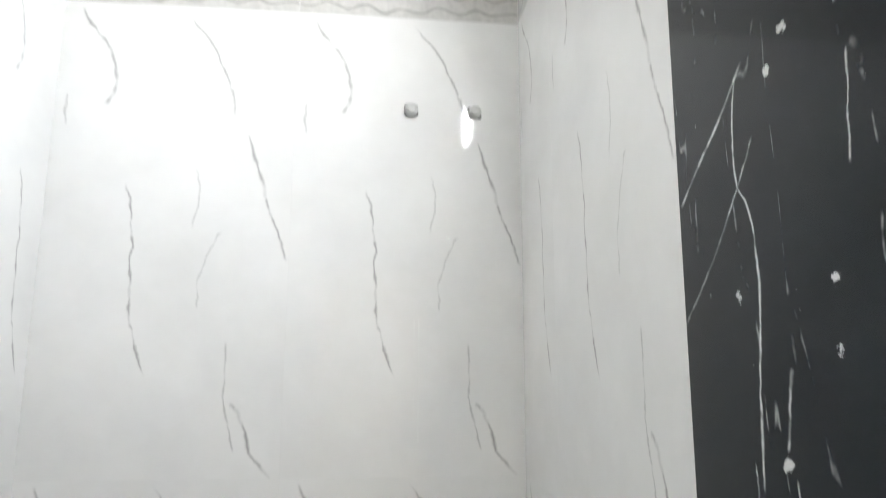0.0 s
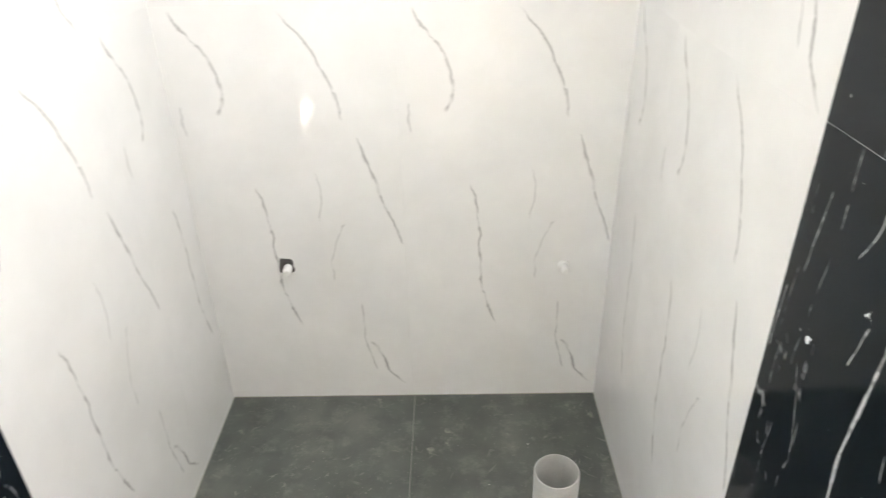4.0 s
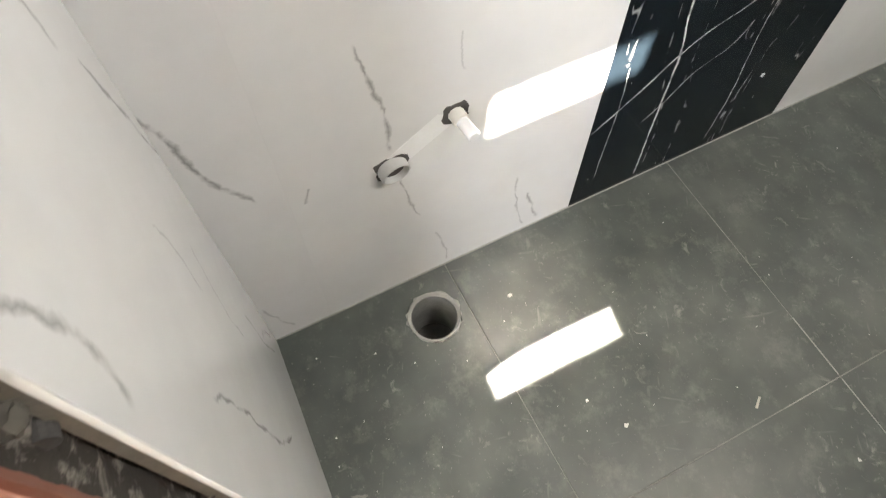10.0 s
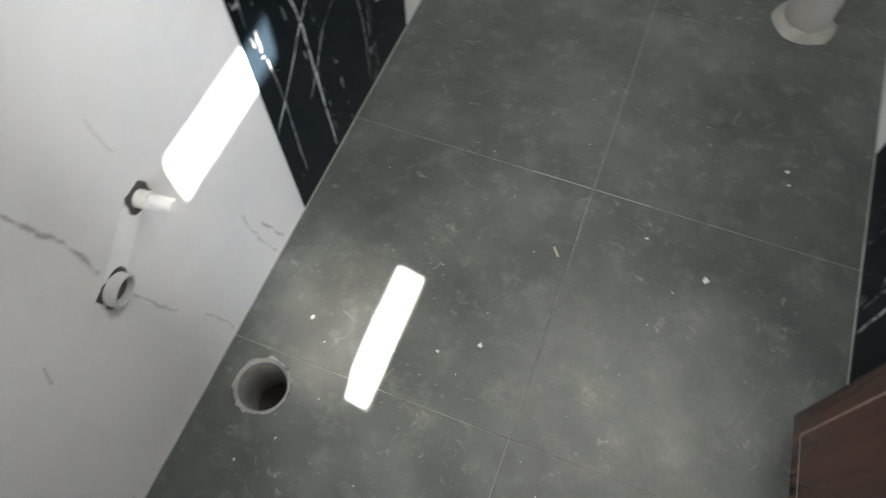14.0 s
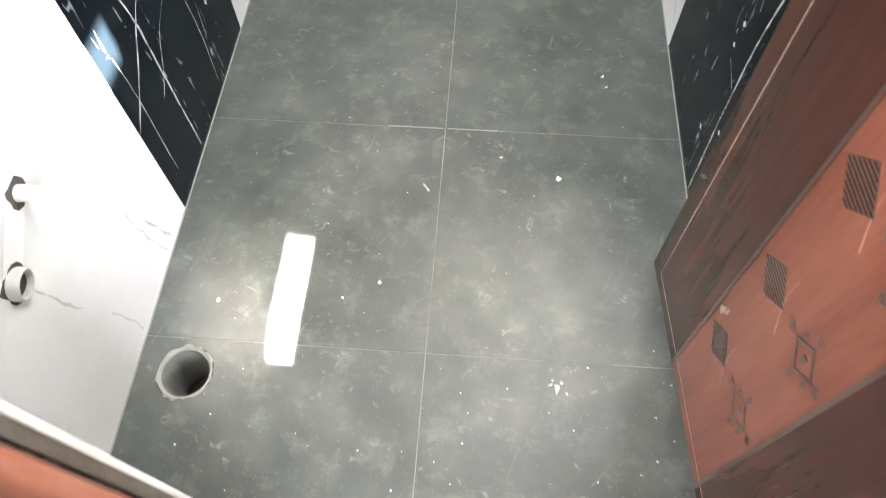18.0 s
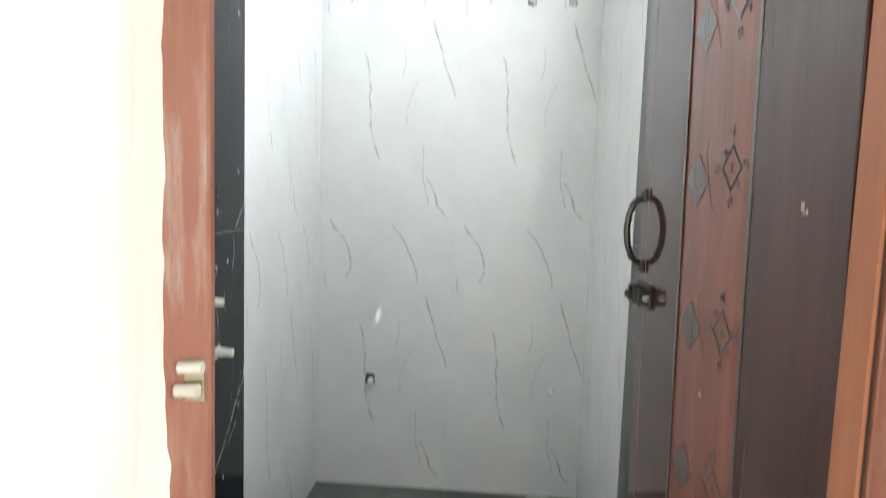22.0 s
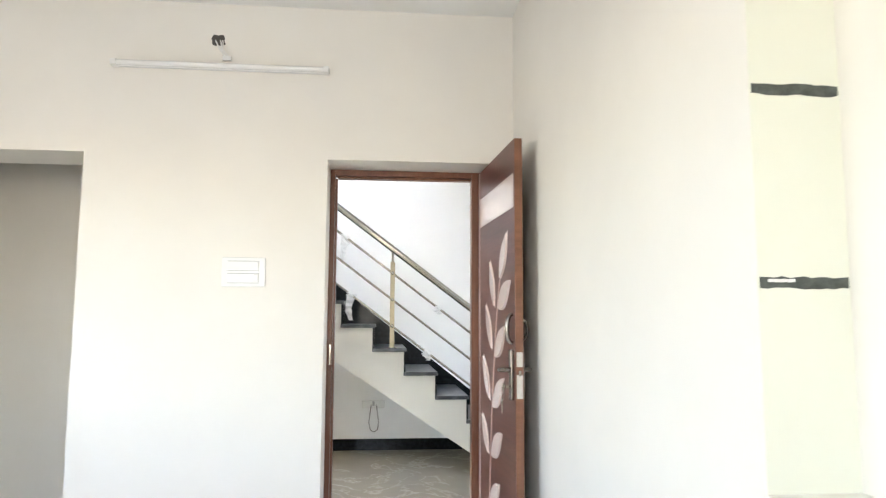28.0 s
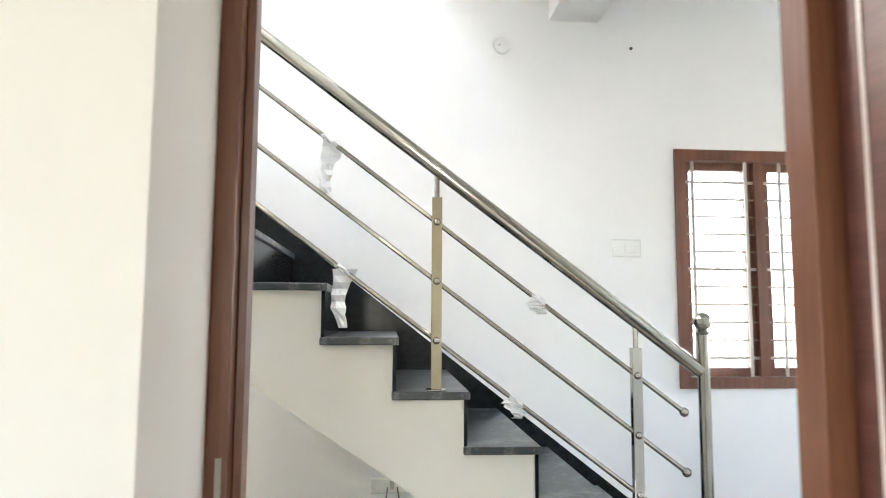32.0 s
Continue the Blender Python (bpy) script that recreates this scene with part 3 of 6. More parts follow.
def floor_marble(name, ground, vein, rough):
    m, t, b = material(name)
    geo = t.nodes.new("ShaderNodeNewGeometry")
    info = t.nodes.new("ShaderNodeObjectInfo")
    shift = t.nodes.new("ShaderNodeVectorMath")
    shift.operation = "ADD"
    t.links.new(geo.outputs["Position"], shift.inputs[0])
    t.links.new(info.outputs["Random"], shift.inputs[1])
    c = shift.outputs[0]
    n = noise_of(t, c, 1.7, 6, 0.55, 1.3)
    line = math_node(t, "SUBTRACT", 1.0, math_node(t, "DIVIDE", math_node(t, "ABSOLUTE", math_node(t, "SUBTRACT", n, 0.5)), 0.018), True)
    line = math_node(t, "MULTIPLY", line, math_node(t, "MULTIPLY", noise_of(t, c, 3, 3), 1.1), True)
    light = tuple(min(1, v * 1.06) for v in ground)
    base = ramp(t, noise_of(t, c, 3.5, 4), ((0.3, tuple(v * 0.92 for v in ground)), (0.7, light)))
    t.links.new(mix(t, line, base, vein), b.inputs["Base Color"])
    b.inputs["Roughness"].default_value = rough
    return m


def wall_paint(name, color):
    """Emulsion paint on trowelled plaster."""
    m, t, b = material(name)
    geo = t.nodes.new("ShaderNodeNewGeometry")
    c = geo.outputs["Position"]
    f = noise_of(t, c, 1.6, 5, 0.6)
    t.links.new(ramp(t, f, ((0.3, tuple(v * 0.965 for v in color)), (0.7, tuple(min(1, v * 1.02) for v in color)))), b.inputs["Base Color"])
    b.inputs["Roughness"].default_value = 0.62
    bump(t, b, math_node(t, "ADD", noise_of(t, c, 4.0, 3), math_node(t, "MULTIPLY", noise_of(t, c, 160, 3), 0.12)), 0.10, 0.006)
    return m


def wood(name, dark, light, rough=0.35, along="Z", grain=26.0, coat=0.0, space="Object", gloss=0.5):
    m, t, b = material(name)
    s = {"X": (0.06, 1, 1), "Y": (1, 0.06, 1), "Z": (1, 1, 0.06)}[along]
    c = coords_of(t, space, s)
    f = noise_of(t, c, grain, 6, 0.62, 0.12)
    fine = noise_of(t, c, grain * 6, 3, 0.6)
    both = math_node(t, "ADD", math_node(t, "MULTIPLY", f, 0.7), math_node(t, "MULTIPLY", fine, 0.3))
    tone = math_node(t, "ADD", math_node(t, "MULTIPLY", noise_of(t, coords_of(t, space, tuple(0.35 if v < 1 else 1 for v in s)), 7, 3), 0.7), 0.65)
    t.links.new(mix(t, 1.0, ramp(t, both, ((0.33, dark), (0.66, light))), tone, "MULTIPLY"), b.inputs["Base Color"])
    b.inputs["Roughness"].default_value = rough
    b.inputs["Coat Weight"].default_value, b.inputs["Coat Roughness"].default_value, b.inputs["Coat IOR"].default_value = coat, 0.05, 1.5
    b.inputs["Specular IOR Level"].default_value = gloss
    bump(t, b, both, 0.03, 0.0006)
    return m


def speckled(name, base, spots, scale, amount, rough):
    """Raw cement, mortar or scraped paint: one colour broken by another."""
    m, t, b = material(name)
    c = coords_of(t)
    f = noise_of(t, c, scale, 6, 0.7, 0.4)
    t.links.new(ramp(t, f, ((amount - 0.06, base), (amount + 0.06, spots))), b.inputs["Base Color"])
    b.inputs["Roughness"].default_value = rough
    bump(t, b, f, 0.5, 0.004)
    return m


M_WHITE, M_WAVE, M_SLATE = white_marble("white_marble_tile", VEINS_WHITE), wave_tile(), slate_tile()
M_WHITE_LEFT = white_marble("white_marble_left", VEINS_WHITE_LEFT), white_marble("white_marble_left_upper", VEINS_WHITE_ABOVE)
M_WHITE_CORNER = white_marble("white_marble_corner", VEINS_WHITE_CORNER), M_WHITE_LEFT[1]
M_BLACK_LEFT = black_marble("black_marble_left", VEINS_LEFT_HIGH + VEINS_LEFT_LOW + VEINS_LEFT_FOOT, FLECKS_LEFT), black_marble("black_marble_left_upper", VEINS_LEFT_UPPER + VEINS_RIGHT_TOP, ((0.261, 0.081), (0.234, 0.061), (0.217, 0.014)))
M_BLACK_RIGHT = black_marble("black_marble_right", VEINS_RIGHT_LOWER + VEINS_RIGHT_FOOT, FLECKS_RIGHT), black_marble("black_marble_right_upper", VEINS_RIGHT_UPPER + VEINS_RIGHT_TOP, ((0.128, 0.335), (0.276, 0.275), (0.188, 0.174), (0.233, 0.583), (0.205, 0.55), (0.278, 0.335)))
M_GROUT = plain("pale_grout", (0.36, 0.355, 0.32), 0.8, variation=0.2, scale=20)
M_GROUT_F = plain("pale_floor_joint", (0.25, 0.25, 0.225), 0.8, variation=0.25, scale=20)
M_GROUT_W = plain("white_grout", (0.66, 0.655, 0.64), 0.7, variation=0.08, scale=20)
M_CREAM = wall_paint("cream_wall_paint", (0.79, 0.76, 0.70))
# wall paint with the green cast of the alcove's light put into its colour
M_NICHE_TINT = wall_paint("light_tinted_wall_paint", (0.77, 0.775, 0.67))
M_STAIRWALL = wall_paint("white_wall_paint", (0.82, 0.825, 0.82))
M_STRINGER = wall_paint("ivory_wall_paint", (0.76, 0.74, 0.66))
M_CEIL = wall_paint("ceiling_paint", (0.82, 0.82, 0.80))
M_HALLFLOOR = floor_marble("cream_floor_marble", (0.74, 0.70, 0.60), (0.60, 0.51, 0.37), 0.12)
M_STAIRFLOOR = floor_marble("grey_floor_marble", (0.25, 0.225, 0.175), (0.42, 0.385, 0.32), 0.16)
M_GRANITE = plain("black_granite", (0.012, 0.014, 0.015), 0.16, variation=0.6, scale=30)
M_GRANITE.node_tree.nodes["Principled BSDF"].inputs["Specular IOR Level"].default_value = 0.22
M_TREAD = speckled("dusty_black_granite", (0.034, 0.040, 0.042), (0.15, 0.15, 0.145), 9, 0.56, 0.30)


def smeared_frame(name, amount):
    """Red-brown painted frame wood, wiped over with thin dried plaster."""
    m = wood(name, (0.195, 0.062, 0.036), (0.275, 0.098, 0.060), 0.45)
    t = m.node_tree
    b = t.nodes["Principled BSDF"]
    under = b.inputs["Base Color"].links[0].from_socket
    c = t.nodes.new("ShaderNodeNewGeometry").outputs["Position"]
    mp = t.nodes.new("ShaderNodeMapping")
    mp.inputs["Scale"].default_value = (60, 60, 9)
    t.links.new(c, mp.inputs[0])
    wipe = math_node(t, "MULTIPLY", math_node(t, "SUBTRACT", noise_of(t, mp.outputs[0], 1.0, 4, 0.65), 0.46, True), 4.0, True)
    where = math_node(t, "MULTIPLY", math_node(t, "SUBTRACT", noise_of(t, c, 5, 2), 0.33, True), 3.5, True)
    t.links.new(mix(t, math_node(t, "MULTIPLY", math_node(t, "MULTIPLY", wipe, where), amount), under, (0.42, 0.36, 0.31)), b.inputs["Base Color"])
    return m


M_FRAME, M_FRAME_FRONT = smeared_frame("red_brown_door_frame", 0.22), smeared_frame("plastered_door_frame", 0.6)
M_HINGE = plain("dull_hinge_steel", (0.34, 0.32, 0.29), 0.42, 1.0, variation=0.3, scale=40)
# the same frame wood, its lit look put into a brighter orange
M_FRAME_LIT = wood("lit_frame_wood", (0.30, 0.100, 0.045), (0.38, 0.145, 0.072), 0.4)
M_LEAF_DARK = wood("dark_brown_door_skin", (0.027, 0.0078, 0.0046), (0.058, 0.0178, 0.0105), 0.4, along="Y", coat=1.0, gloss=0.05)
M_LEAF_RED = wood("terracotta_door_panel", (0.15, 0.042, 0.026), (0.225, 0.073, 0.046), 0.4, along="Y", coat=1.0, gloss=0.05)
M_INK = plain("printed_brown_motif", (0.058, 0.025, 0.017), 0.4, variation=0.4, scale=80, coat=1.0)
M_WALNUT = wood("walnut_laminate", (0.070, 0.022, 0.0155), (0.138, 0.047, 0.034), 0.36, along="X", grain=20)
M_WALNUT_EDGE = wood("walnut_edge_band", (0.15, 0.060, 0.032), (0.23, 0.10, 0.055), 0.4)
M_SAPELE = wood("varnished_brown_frame", (0.105, 0.036, 0.018), (0.195, 0.075, 0.039), 0.34)
M_IVORY = plain("ivory_laminate", (0.68, 0.575, 0.535), 0.28, variation=0.05, scale=12, coat=0.6)
M_STEEL = plain("polished_steel", (0.42, 0.405, 0.36), 0.10, 1.0, variation=0.06, scale=5)
M_BRASSY = plain("gold_tinted_steel", (0.47, 0.425, 0.32), 0.12, 1.0, variation=0.08, scale=5)
M_LOCK = plain("darkened_lock_steel", (0.20, 0.185, 0.17), 0.22, 1.0, variation=0.2, scale=20)
M_DARKMETAL = plain("black_metal", (0.035, 0.028, 0.024), 0.38, 0.7, variation=0.3, scale=30)
M_PLASTIC = plain("white_plastic", (0.80, 0.80, 0.78), 0.25, variation=0.03, scale=12)
M_CPVC = plain("ivory_pipe_plastic", (0.74, 0.71, 0.64), 0.38, variation=0.08, scale=30)
M_PVC = plain("grey_pipe_plastic", (0.50, 0.50, 0.48), 0.4, variation=0.12, scale=18)
M_DRAIN = plain("dark_grey_pipe", (0.22, 0.22, 0.205), 0.55, variation=0.35, scale=22)
M_HOLE = plain("raw_mortar_hole", (0.085, 0.080, 0.075), 0.95, variation=0.4, scale=40, bump_scale=90, bump_strength=0.6)
M_CEMENT = speckled("raw_cement", (0.050, 0.043, 0.035), (0.26, 0.24, 0.205), 38, 0.58, 0.95)
M_PALECEM = plain("pale_cement", (0.11, 0.10, 0.082), 0.9, variation=0.2, scale=40, bump_scale=90, bump_strength=0.6)
M_RAWEDGE = plain("raw_tile_edge", (0.22, 0.20, 0.165), 0.85, variation=0.25, scale=30)
M_SLOT = plain("dark_mortar_slot", (0.085, 0.095, 0.085), 0.95, variation=0.4, scale=50, bump_scale=120, bump_strength=0.7)
M_DEBRIS = plain("white_plaster_crumbs", (0.70, 0.69, 0.64), 0.9, variation=0.15, scale=90)
M_CHASE = plain("white_cement", (0.87, 0.87, 0.86), 0.22, variation=0.04, scale=30)
M_FILM = plain("torn_plastic_film", (0.78, 0.79, 0.79), 0.22, variation=0.1, scale=20)
M_BARS = plain("grey_brown_grille_paint", (0.55, 0.48, 0.42), 0.4, variation=0.05)
M_THINBAR = plain("brown_thin_bars", (0.26, 0.19, 0.145), 0.5, variation=0.2)
M_WIRE = plain("dark_wire", (0.13, 0.11, 0.10), 0.5, variation=0.3)
M_SMUDGE = plain("grey_print", (0.42, 0.42, 0.42), 0.5)
M_SMEAR = plain("dried_plaster_smear", (0.32, 0.24, 0.20), 0.8, variation=0.2, scale=40)
M_SCROLL = plain("printed_scroll_line", (0.26, 0.110, 0.078), 0.4, variation=0.2, scale=60, coat=1.0)
M_KEEP = plain("painted_latch_keep", (0.55, 0.51, 0.45), 0.45, variation=0.15, scale=60)
M_STAIN = plain("rusty_orange_stain", (0.42, 0.19, 0.075), 0.6, variation=0.4, scale=60)
M_PRINT = plain("pale_grey_print", (0.62, 0.60, 0.60), 0.5)
M_CHIP = plain("bare_plaster_chip", (0.50, 0.47, 0.40), 0.9, variation=0.2, scale=60)
M_TUBE = plain("frosted_tube_glass", (0.82, 0.82, 0.80), 0.2, variation=0.02)
M_STEM = plain("pinkish_inlay_strip", (0.43, 0.29, 0.25), 0.35, variation=0.08, scale=20)
M_GLASS, gt, gb = material("window_glass")
gb.inputs["Transmission Weight"].default_value, gb.inputs["Roughness"].default_value, gb.inputs["IOR"].default_value = 1.0, 0.02, 1.45


# ---- bathroom shell ----
TILE = 0.009
cache = {}


def basis(u, v, n, origin):
    return Matrix(((u[0], v[0], n[0], origin[0]), (u[1], v[1], n[1], origin[1]), (u[2], v[2], n[2], origin[2]), (0, 0, 0, 1)))


def tile_mesh(mat, u0, u1, v0, v1, gap=0.0012):
    gap, e = (0.00003, 0.0001) if mat.name.startswith("white") else (0.0005, 0.0005) if mat.name.startswith("black") else (0.0011, 0.0006)
    key = (mat.name, round(u0, 4), round(u1, 4), round(v0, 4), round(v1, 4))
    if key not in cache:
        bm = bmesh.new()
        lo = [bm.verts.new(p) for p in ((u0 + gap, v0 + gap, -TILE), (u1 - gap, v0 + gap, -TILE), (u1 - gap, v1 - gap, -TILE), (u0 + gap, v1 - gap, -TILE))]
        mi = [bm.verts.new((v.co.x, v.co.y, -e)) for v in lo]
        g = gap + e
        hi = [bm.verts.new(p) for p in ((u0 + g, v0 + g, 0), (u1 - g, v0 + g, 0), (u1 - g, v1 - g, 0), (u0 + g, v1 - g, 0))]
        for a, b in ((lo, mi), (mi, hi)):
            for i in range(4):
                bm.faces.new((a[i], a[(i + 1) % 4], b[(i + 1) % 4], b[i]))
        bm.faces.new(hi)
        me = bpy.data.meshes.new("tile")
        bm.to_mesh(me)
        bm.free()
        me.materials.append(mat)
        cache[key] = me
    return cache[key]


def lay(parent, mat, m, u_start, rows, name="tile"):
    """One column of tiles: rows of (u0, u1, v0, v1, across, up): the cut of the tile and the place of its corner."""
    for u0, u1, v0, v1, across, up in rows:
        wear(None, tile_mesh(mat, u0, u1, v0, v1), parent, name, m @ Matrix.Translation((u_start + across - u0, up - v0, 0)))


def column(parent, mat, m, at, width, u0=0.0, top=ZT):
    """Two marble tiles one above the other and a wavy one over them, on one wall."""
    lay(parent, mat[0], m, at, ((u0, u0 + width, -0.048, 1.2, 0, 0.0),))
    lay(parent, mat[1], m, at, ((u0, u0 + width, 0, ZT - ZJ, 0, ZJ),))
    lay(parent, M_WAVE, m, at, ((u0, u0 + width, 0, ZC - ZT, 0, ZT),))


wall_left = solid("wall_bathroom_left", boxes((-0.11, -0.0014, 0.0, BD + 0.1, -0.05, ZC)), M_GROUT_W, "bathroom wall in white and black marble tile under wavy grey tile", "wall", "structure")
m_left = basis((0, 1, 0), (0, 0, 1), (1, 0, 0), (0, 0, 0))
for mat, a, w, u in ((M_WHITE_CORNER, 0.0, 0.142, 0.458), (M_WHITE_LEFT, 0.142, 0.6, 0), (M_BLACK_LEFT, DA, DB - DA, 0), ((M_WHITE, M_WHITE), DB, 0.6, 0), ((M_WHITE, M_WHITE), DB + 0.6, BD - DB - 0.6, 0)):
    column(wall_left, mat, m_left, a, w, u)

wall_far = solid("wall_bathroom_end", boxes((-0.0014, BW + 0.0014, BD + 0.0014, BD + 0.1, -0.05, ZC)), M_GROUT_W, "end wall of the bathroom in white veined marble tile", "wall", "structure")
m_far = basis((1, 0, 0), (0, 0, 1), (0, -1, 0), (0, BD, 0))
for a, w, u in ((0, 0.6, 0), (0.6, BW - 0.6, 0)):
    column(wall_far, (M_WHITE, M_WHITE), m_far, a, w, u)

# the right wall has a small ventilator opening under the ceiling, beside the door
VY0, VY1, VZ0, VZ1 = 1.00, 1.62, 2.47, 2.95
wall_right = solid("wall_bathroom_right", boxes((BW + 0.0014, BW + 0.11, -0.0, VY0, -0.05, ZC), (BW + 0.0014, BW + 0.11, VY1, BD + 0.1, -0.05, ZC),
                                                (BW + 0.0014, BW + 0.11, VY0, VY1, -0.05, VZ0), (BW + 0.0014, BW + 0.11, VY0, VY1, VZ1, ZC)), M_GROUT_W,
                   "bathroom wall in white and black marble tile behind the open door", "wall", "structure")
m_right = basis((0, -1, 0), (0, 0, 1), (-1, 0, 0), (BW, BD, 0))
for mat, a, w, u in (((M_WHITE, M_WHITE), 0.0, BD - DB - 0.6, 0), ((M_WHITE, M_WHITE), BD - DB - 0.6, 0.6, 0), (M_BLACK_RIGHT, BD - DB, DB - DA, 0), ((M_WHITE, M_WHITE), BD - DA, 0.6, 0), ((M_WHITE, M_WHITE), BD - DA + 0.6, DA - 0.6, 0)):
    lay(wall_right, mat[0], m_right, a, ((u, u + w, -0.048, 1.2, 0, 0.0),))
    lay(wall_right, mat[1], m_right, a, ((u, u + w, 0, ZT - ZJ, 0, ZJ),))
for a, w in ((0.0, BD - VY1), (BD - VY0, VY0)):
    lay(wall_right, M_WAVE, m_right, a, ((0, w, 0, ZC - ZT, 0, ZT),))
lay(wall_right, M_WAVE, m_right, BD - VY1, ((0, VY1 - VY0, 0, VZ0 - ZT, 0, ZT),))

lay(wall_right, M_WAVE, m_right, BD - VY1, ((0, VY1 - VY0, 0, ZC - VZ1, 0, VZ1),))
# unseen boards added over the ventilator trim its sunlight to one slit
vent = thing("ventilator", "ventilator under the ceiling with unseen boards added to leave one sunlit slit", "ventilator", kind="structure")
part("board", boxes((BW + 0.004, BW + 0.008, VY0, 1.087, VZ0, VZ1), (BW + 0.004, BW + 0.008, 1.403, VY1, VZ0, VZ1), (BW + 0.004, BW + 0.008, 1.087, 1.403, VZ0, 2.474), (BW + 0.004, BW + 0.008, 1.087, 1.403, 2.562, VZ1)), M_PLASTIC, vent)

# wall between bathroom and bedroom, with the doorway and the shelf alcove
FW = 0.055
RL, RR = 0.472, 1.158            # faces of the deep reveal in front of the door frame
solid("wall_bedroom_north", boxes((AE, 0.426, YN, -0.020, 0, ZC), (0.426, RL, YN, -0.0985, 0, ZC), (0.426, RL, -0.0985, -0.020, DH + 0.043, ZC), (RR, 2.3, YN, -0.003, 0, ZC), (RL, RR, YN, -0.003, DH + FW - 0.012, ZC),
                                               (AW, AE, AY, AY + 0.16, 0, ZC), (XW - 0.33, AW, YN, AY + 0.16, 0, ZC), (AW, AE, YN, AY, AT, ZC), (AW, AE, YN, AY, 0, AB)),
                   M_CREAM, "cream painted bedroom wall with a bathroom doorway and an alcove", "wall", "structure")
# the tiled face beside the door stands a little askew
SKEW = math.atan2(0.022, TE)
m_door = Matrix.Translation((TE, -0.008, 0)) @ Matrix.Rotation(-SKEW, 4, "Z") @ basis((-1, 0, 0), (0, 0, 1), (0, 1, 0), (0, 0, 0))
DW = math.hypot(TE, 0.022)
tiled_door_wall = solid("wall_bathroom_door_side", boxes((0.004, DW, 0, ZC, -0.0085, -0.0014)), M_GROUT_W, "white marble tiled wall round the bathroom door", "wall", "structure", m=m_door)
lintel = part("lintel_backing", box(TE, BW, -0.010, 0.000, DH + FW, ZC), M_GROUT_W, tiled_door_wall)
lintel.matrix_basis = m_door.inverted()
lay(tiled_door_wall, M_WHITE, Matrix(), 0, ((0.1, 0.1 + DW, -0.048, 1.2, 0, 0), (0.1, 0.1 + DW, 0, ZT - ZJ, 0, ZJ)))
lay(tiled_door_wall, M_WAVE, Matrix(), 0, ((0, DW, 0, ZC - ZT, 0, ZT),))

solid("ceiling_bathroom", boxes((-0.11, BW + 0.11, 0, BD + 0.1, ZC, ZC + 0.1)), M_CEIL, "plain white bathroom ceiling", "ceiling", "structure")

DRX, DRY, DRR = 0.106, 0.337, 0.053
# floor of slate tiles with the drain hole cut out
floor_bath = solid("floor_bathroom", boxes((-0.001, DRX - 0.06, -0.022, BD, -0.2, -0.0014), (DRX + 0.06, BW + 0.001, -0.022, BD, -0.2, -0.0014), (DRX - 0.06, DRX + 0.06, -0.022, DRY - 0.06, -0.2, -0.0014), (DRX - 0.06, DRX + 0.06, DRY + 0.06, BD, -0.2, -0.0014)), M_GROUT_F, "dusty dark grey tiled bathroom floor", "floor", "structure")
JX, JY = 0.606, 0.414
m_floor = basis((1, 0, 0), (0, 1, 0), (0, 0, 1), (0, 0, 0))
for x0, x1 in ((0.0, JX), (JX, BW)):
    for y0, y1 in ((-0.016, JY), (JY, JY + 0.61), (JY + 0.61, JY + 1.22), (JY + 1.22, BD)):
        if x0 == 0.0 and y1 == JY:
            continue
        lay(floor_bath, M_SLATE, m_floor, x0, ((0, x1 - x0, 0, y1 - y0, 0, y0),))


def holed_tile(x0, x1, y0, y1, cx, cy, r, sides=32):
    """A floor tile with a rough round hole broken through it."""
    rng = random.Random(5)
    bm = bmesh.new()
    outer, inner, low = [], [], []
    for k in range(sides):
        a = 2 * math.pi * k / sides
        d = Vector((math.cos(a), math.sin(a)))
        reach = min(((x1 - cx) / d.x if d.x > 1e-6 else (x0 - cx) / d.x if d.x < -1e-6 else 9), ((y1 - cy) / d.y if d.y > 1e-6 else (y0 - cy) / d.y if d.y < -1e-6 else 9))
        outer.append(bm.verts.new((cx + d.x * reach, cy + d.y * reach, 0)))
        rr = r * (1.05 + 0.10 * rng.random())
        inner.append(bm.verts.new((cx + d.x * rr, cy + d.y * rr, 0)))
        low.append(bm.verts.new((cx + d.x * rr, cy + d.y * rr, -0.02)))
    for k in range(sides):
        j = (k + 1) % sides
        bm.faces.new((inner[k], outer[k], outer[j], inner[j]))
        bm.faces.new((inner[k], inner[j], low[j], low[k]))
    for cx2, cy2 in ((x0, y0), (x1, y0), (x1, y1), (x0, y1)):
        near = sorted(outer, key=lambda v: (v.co.x - cx2) ** 2 + (v.co.y - cy2) ** 2)[:2]
        if min((v.co.x - cx2) ** 2 + (v.co.y - cy2) ** 2 for v in near) > 1e-8:
            bm.faces.new((near[0], near[1], bm.verts.new((cx2, cy2, 0))))
    return bm


part("tile", holed_tile(0.0012, JX - 0.0012, -0.016, JY - 0.0012, DRX, DRY, DRR), M_SLATE, floor_bath)

for bx in (box(0.0002, 0.0032, 0.020, BD, 0.0, 0.0016), box(BW - 0.003, BW - 0.0002, 0.70, BD, 0.0, 0.0014), box(0.003, BW - 0.003, BD - 0.003, BD - 0.0002, 0.0, 0.0012)):
    part("joint_filler", bx, M_GROUT, floor_bath, "pale grout line along the wall")
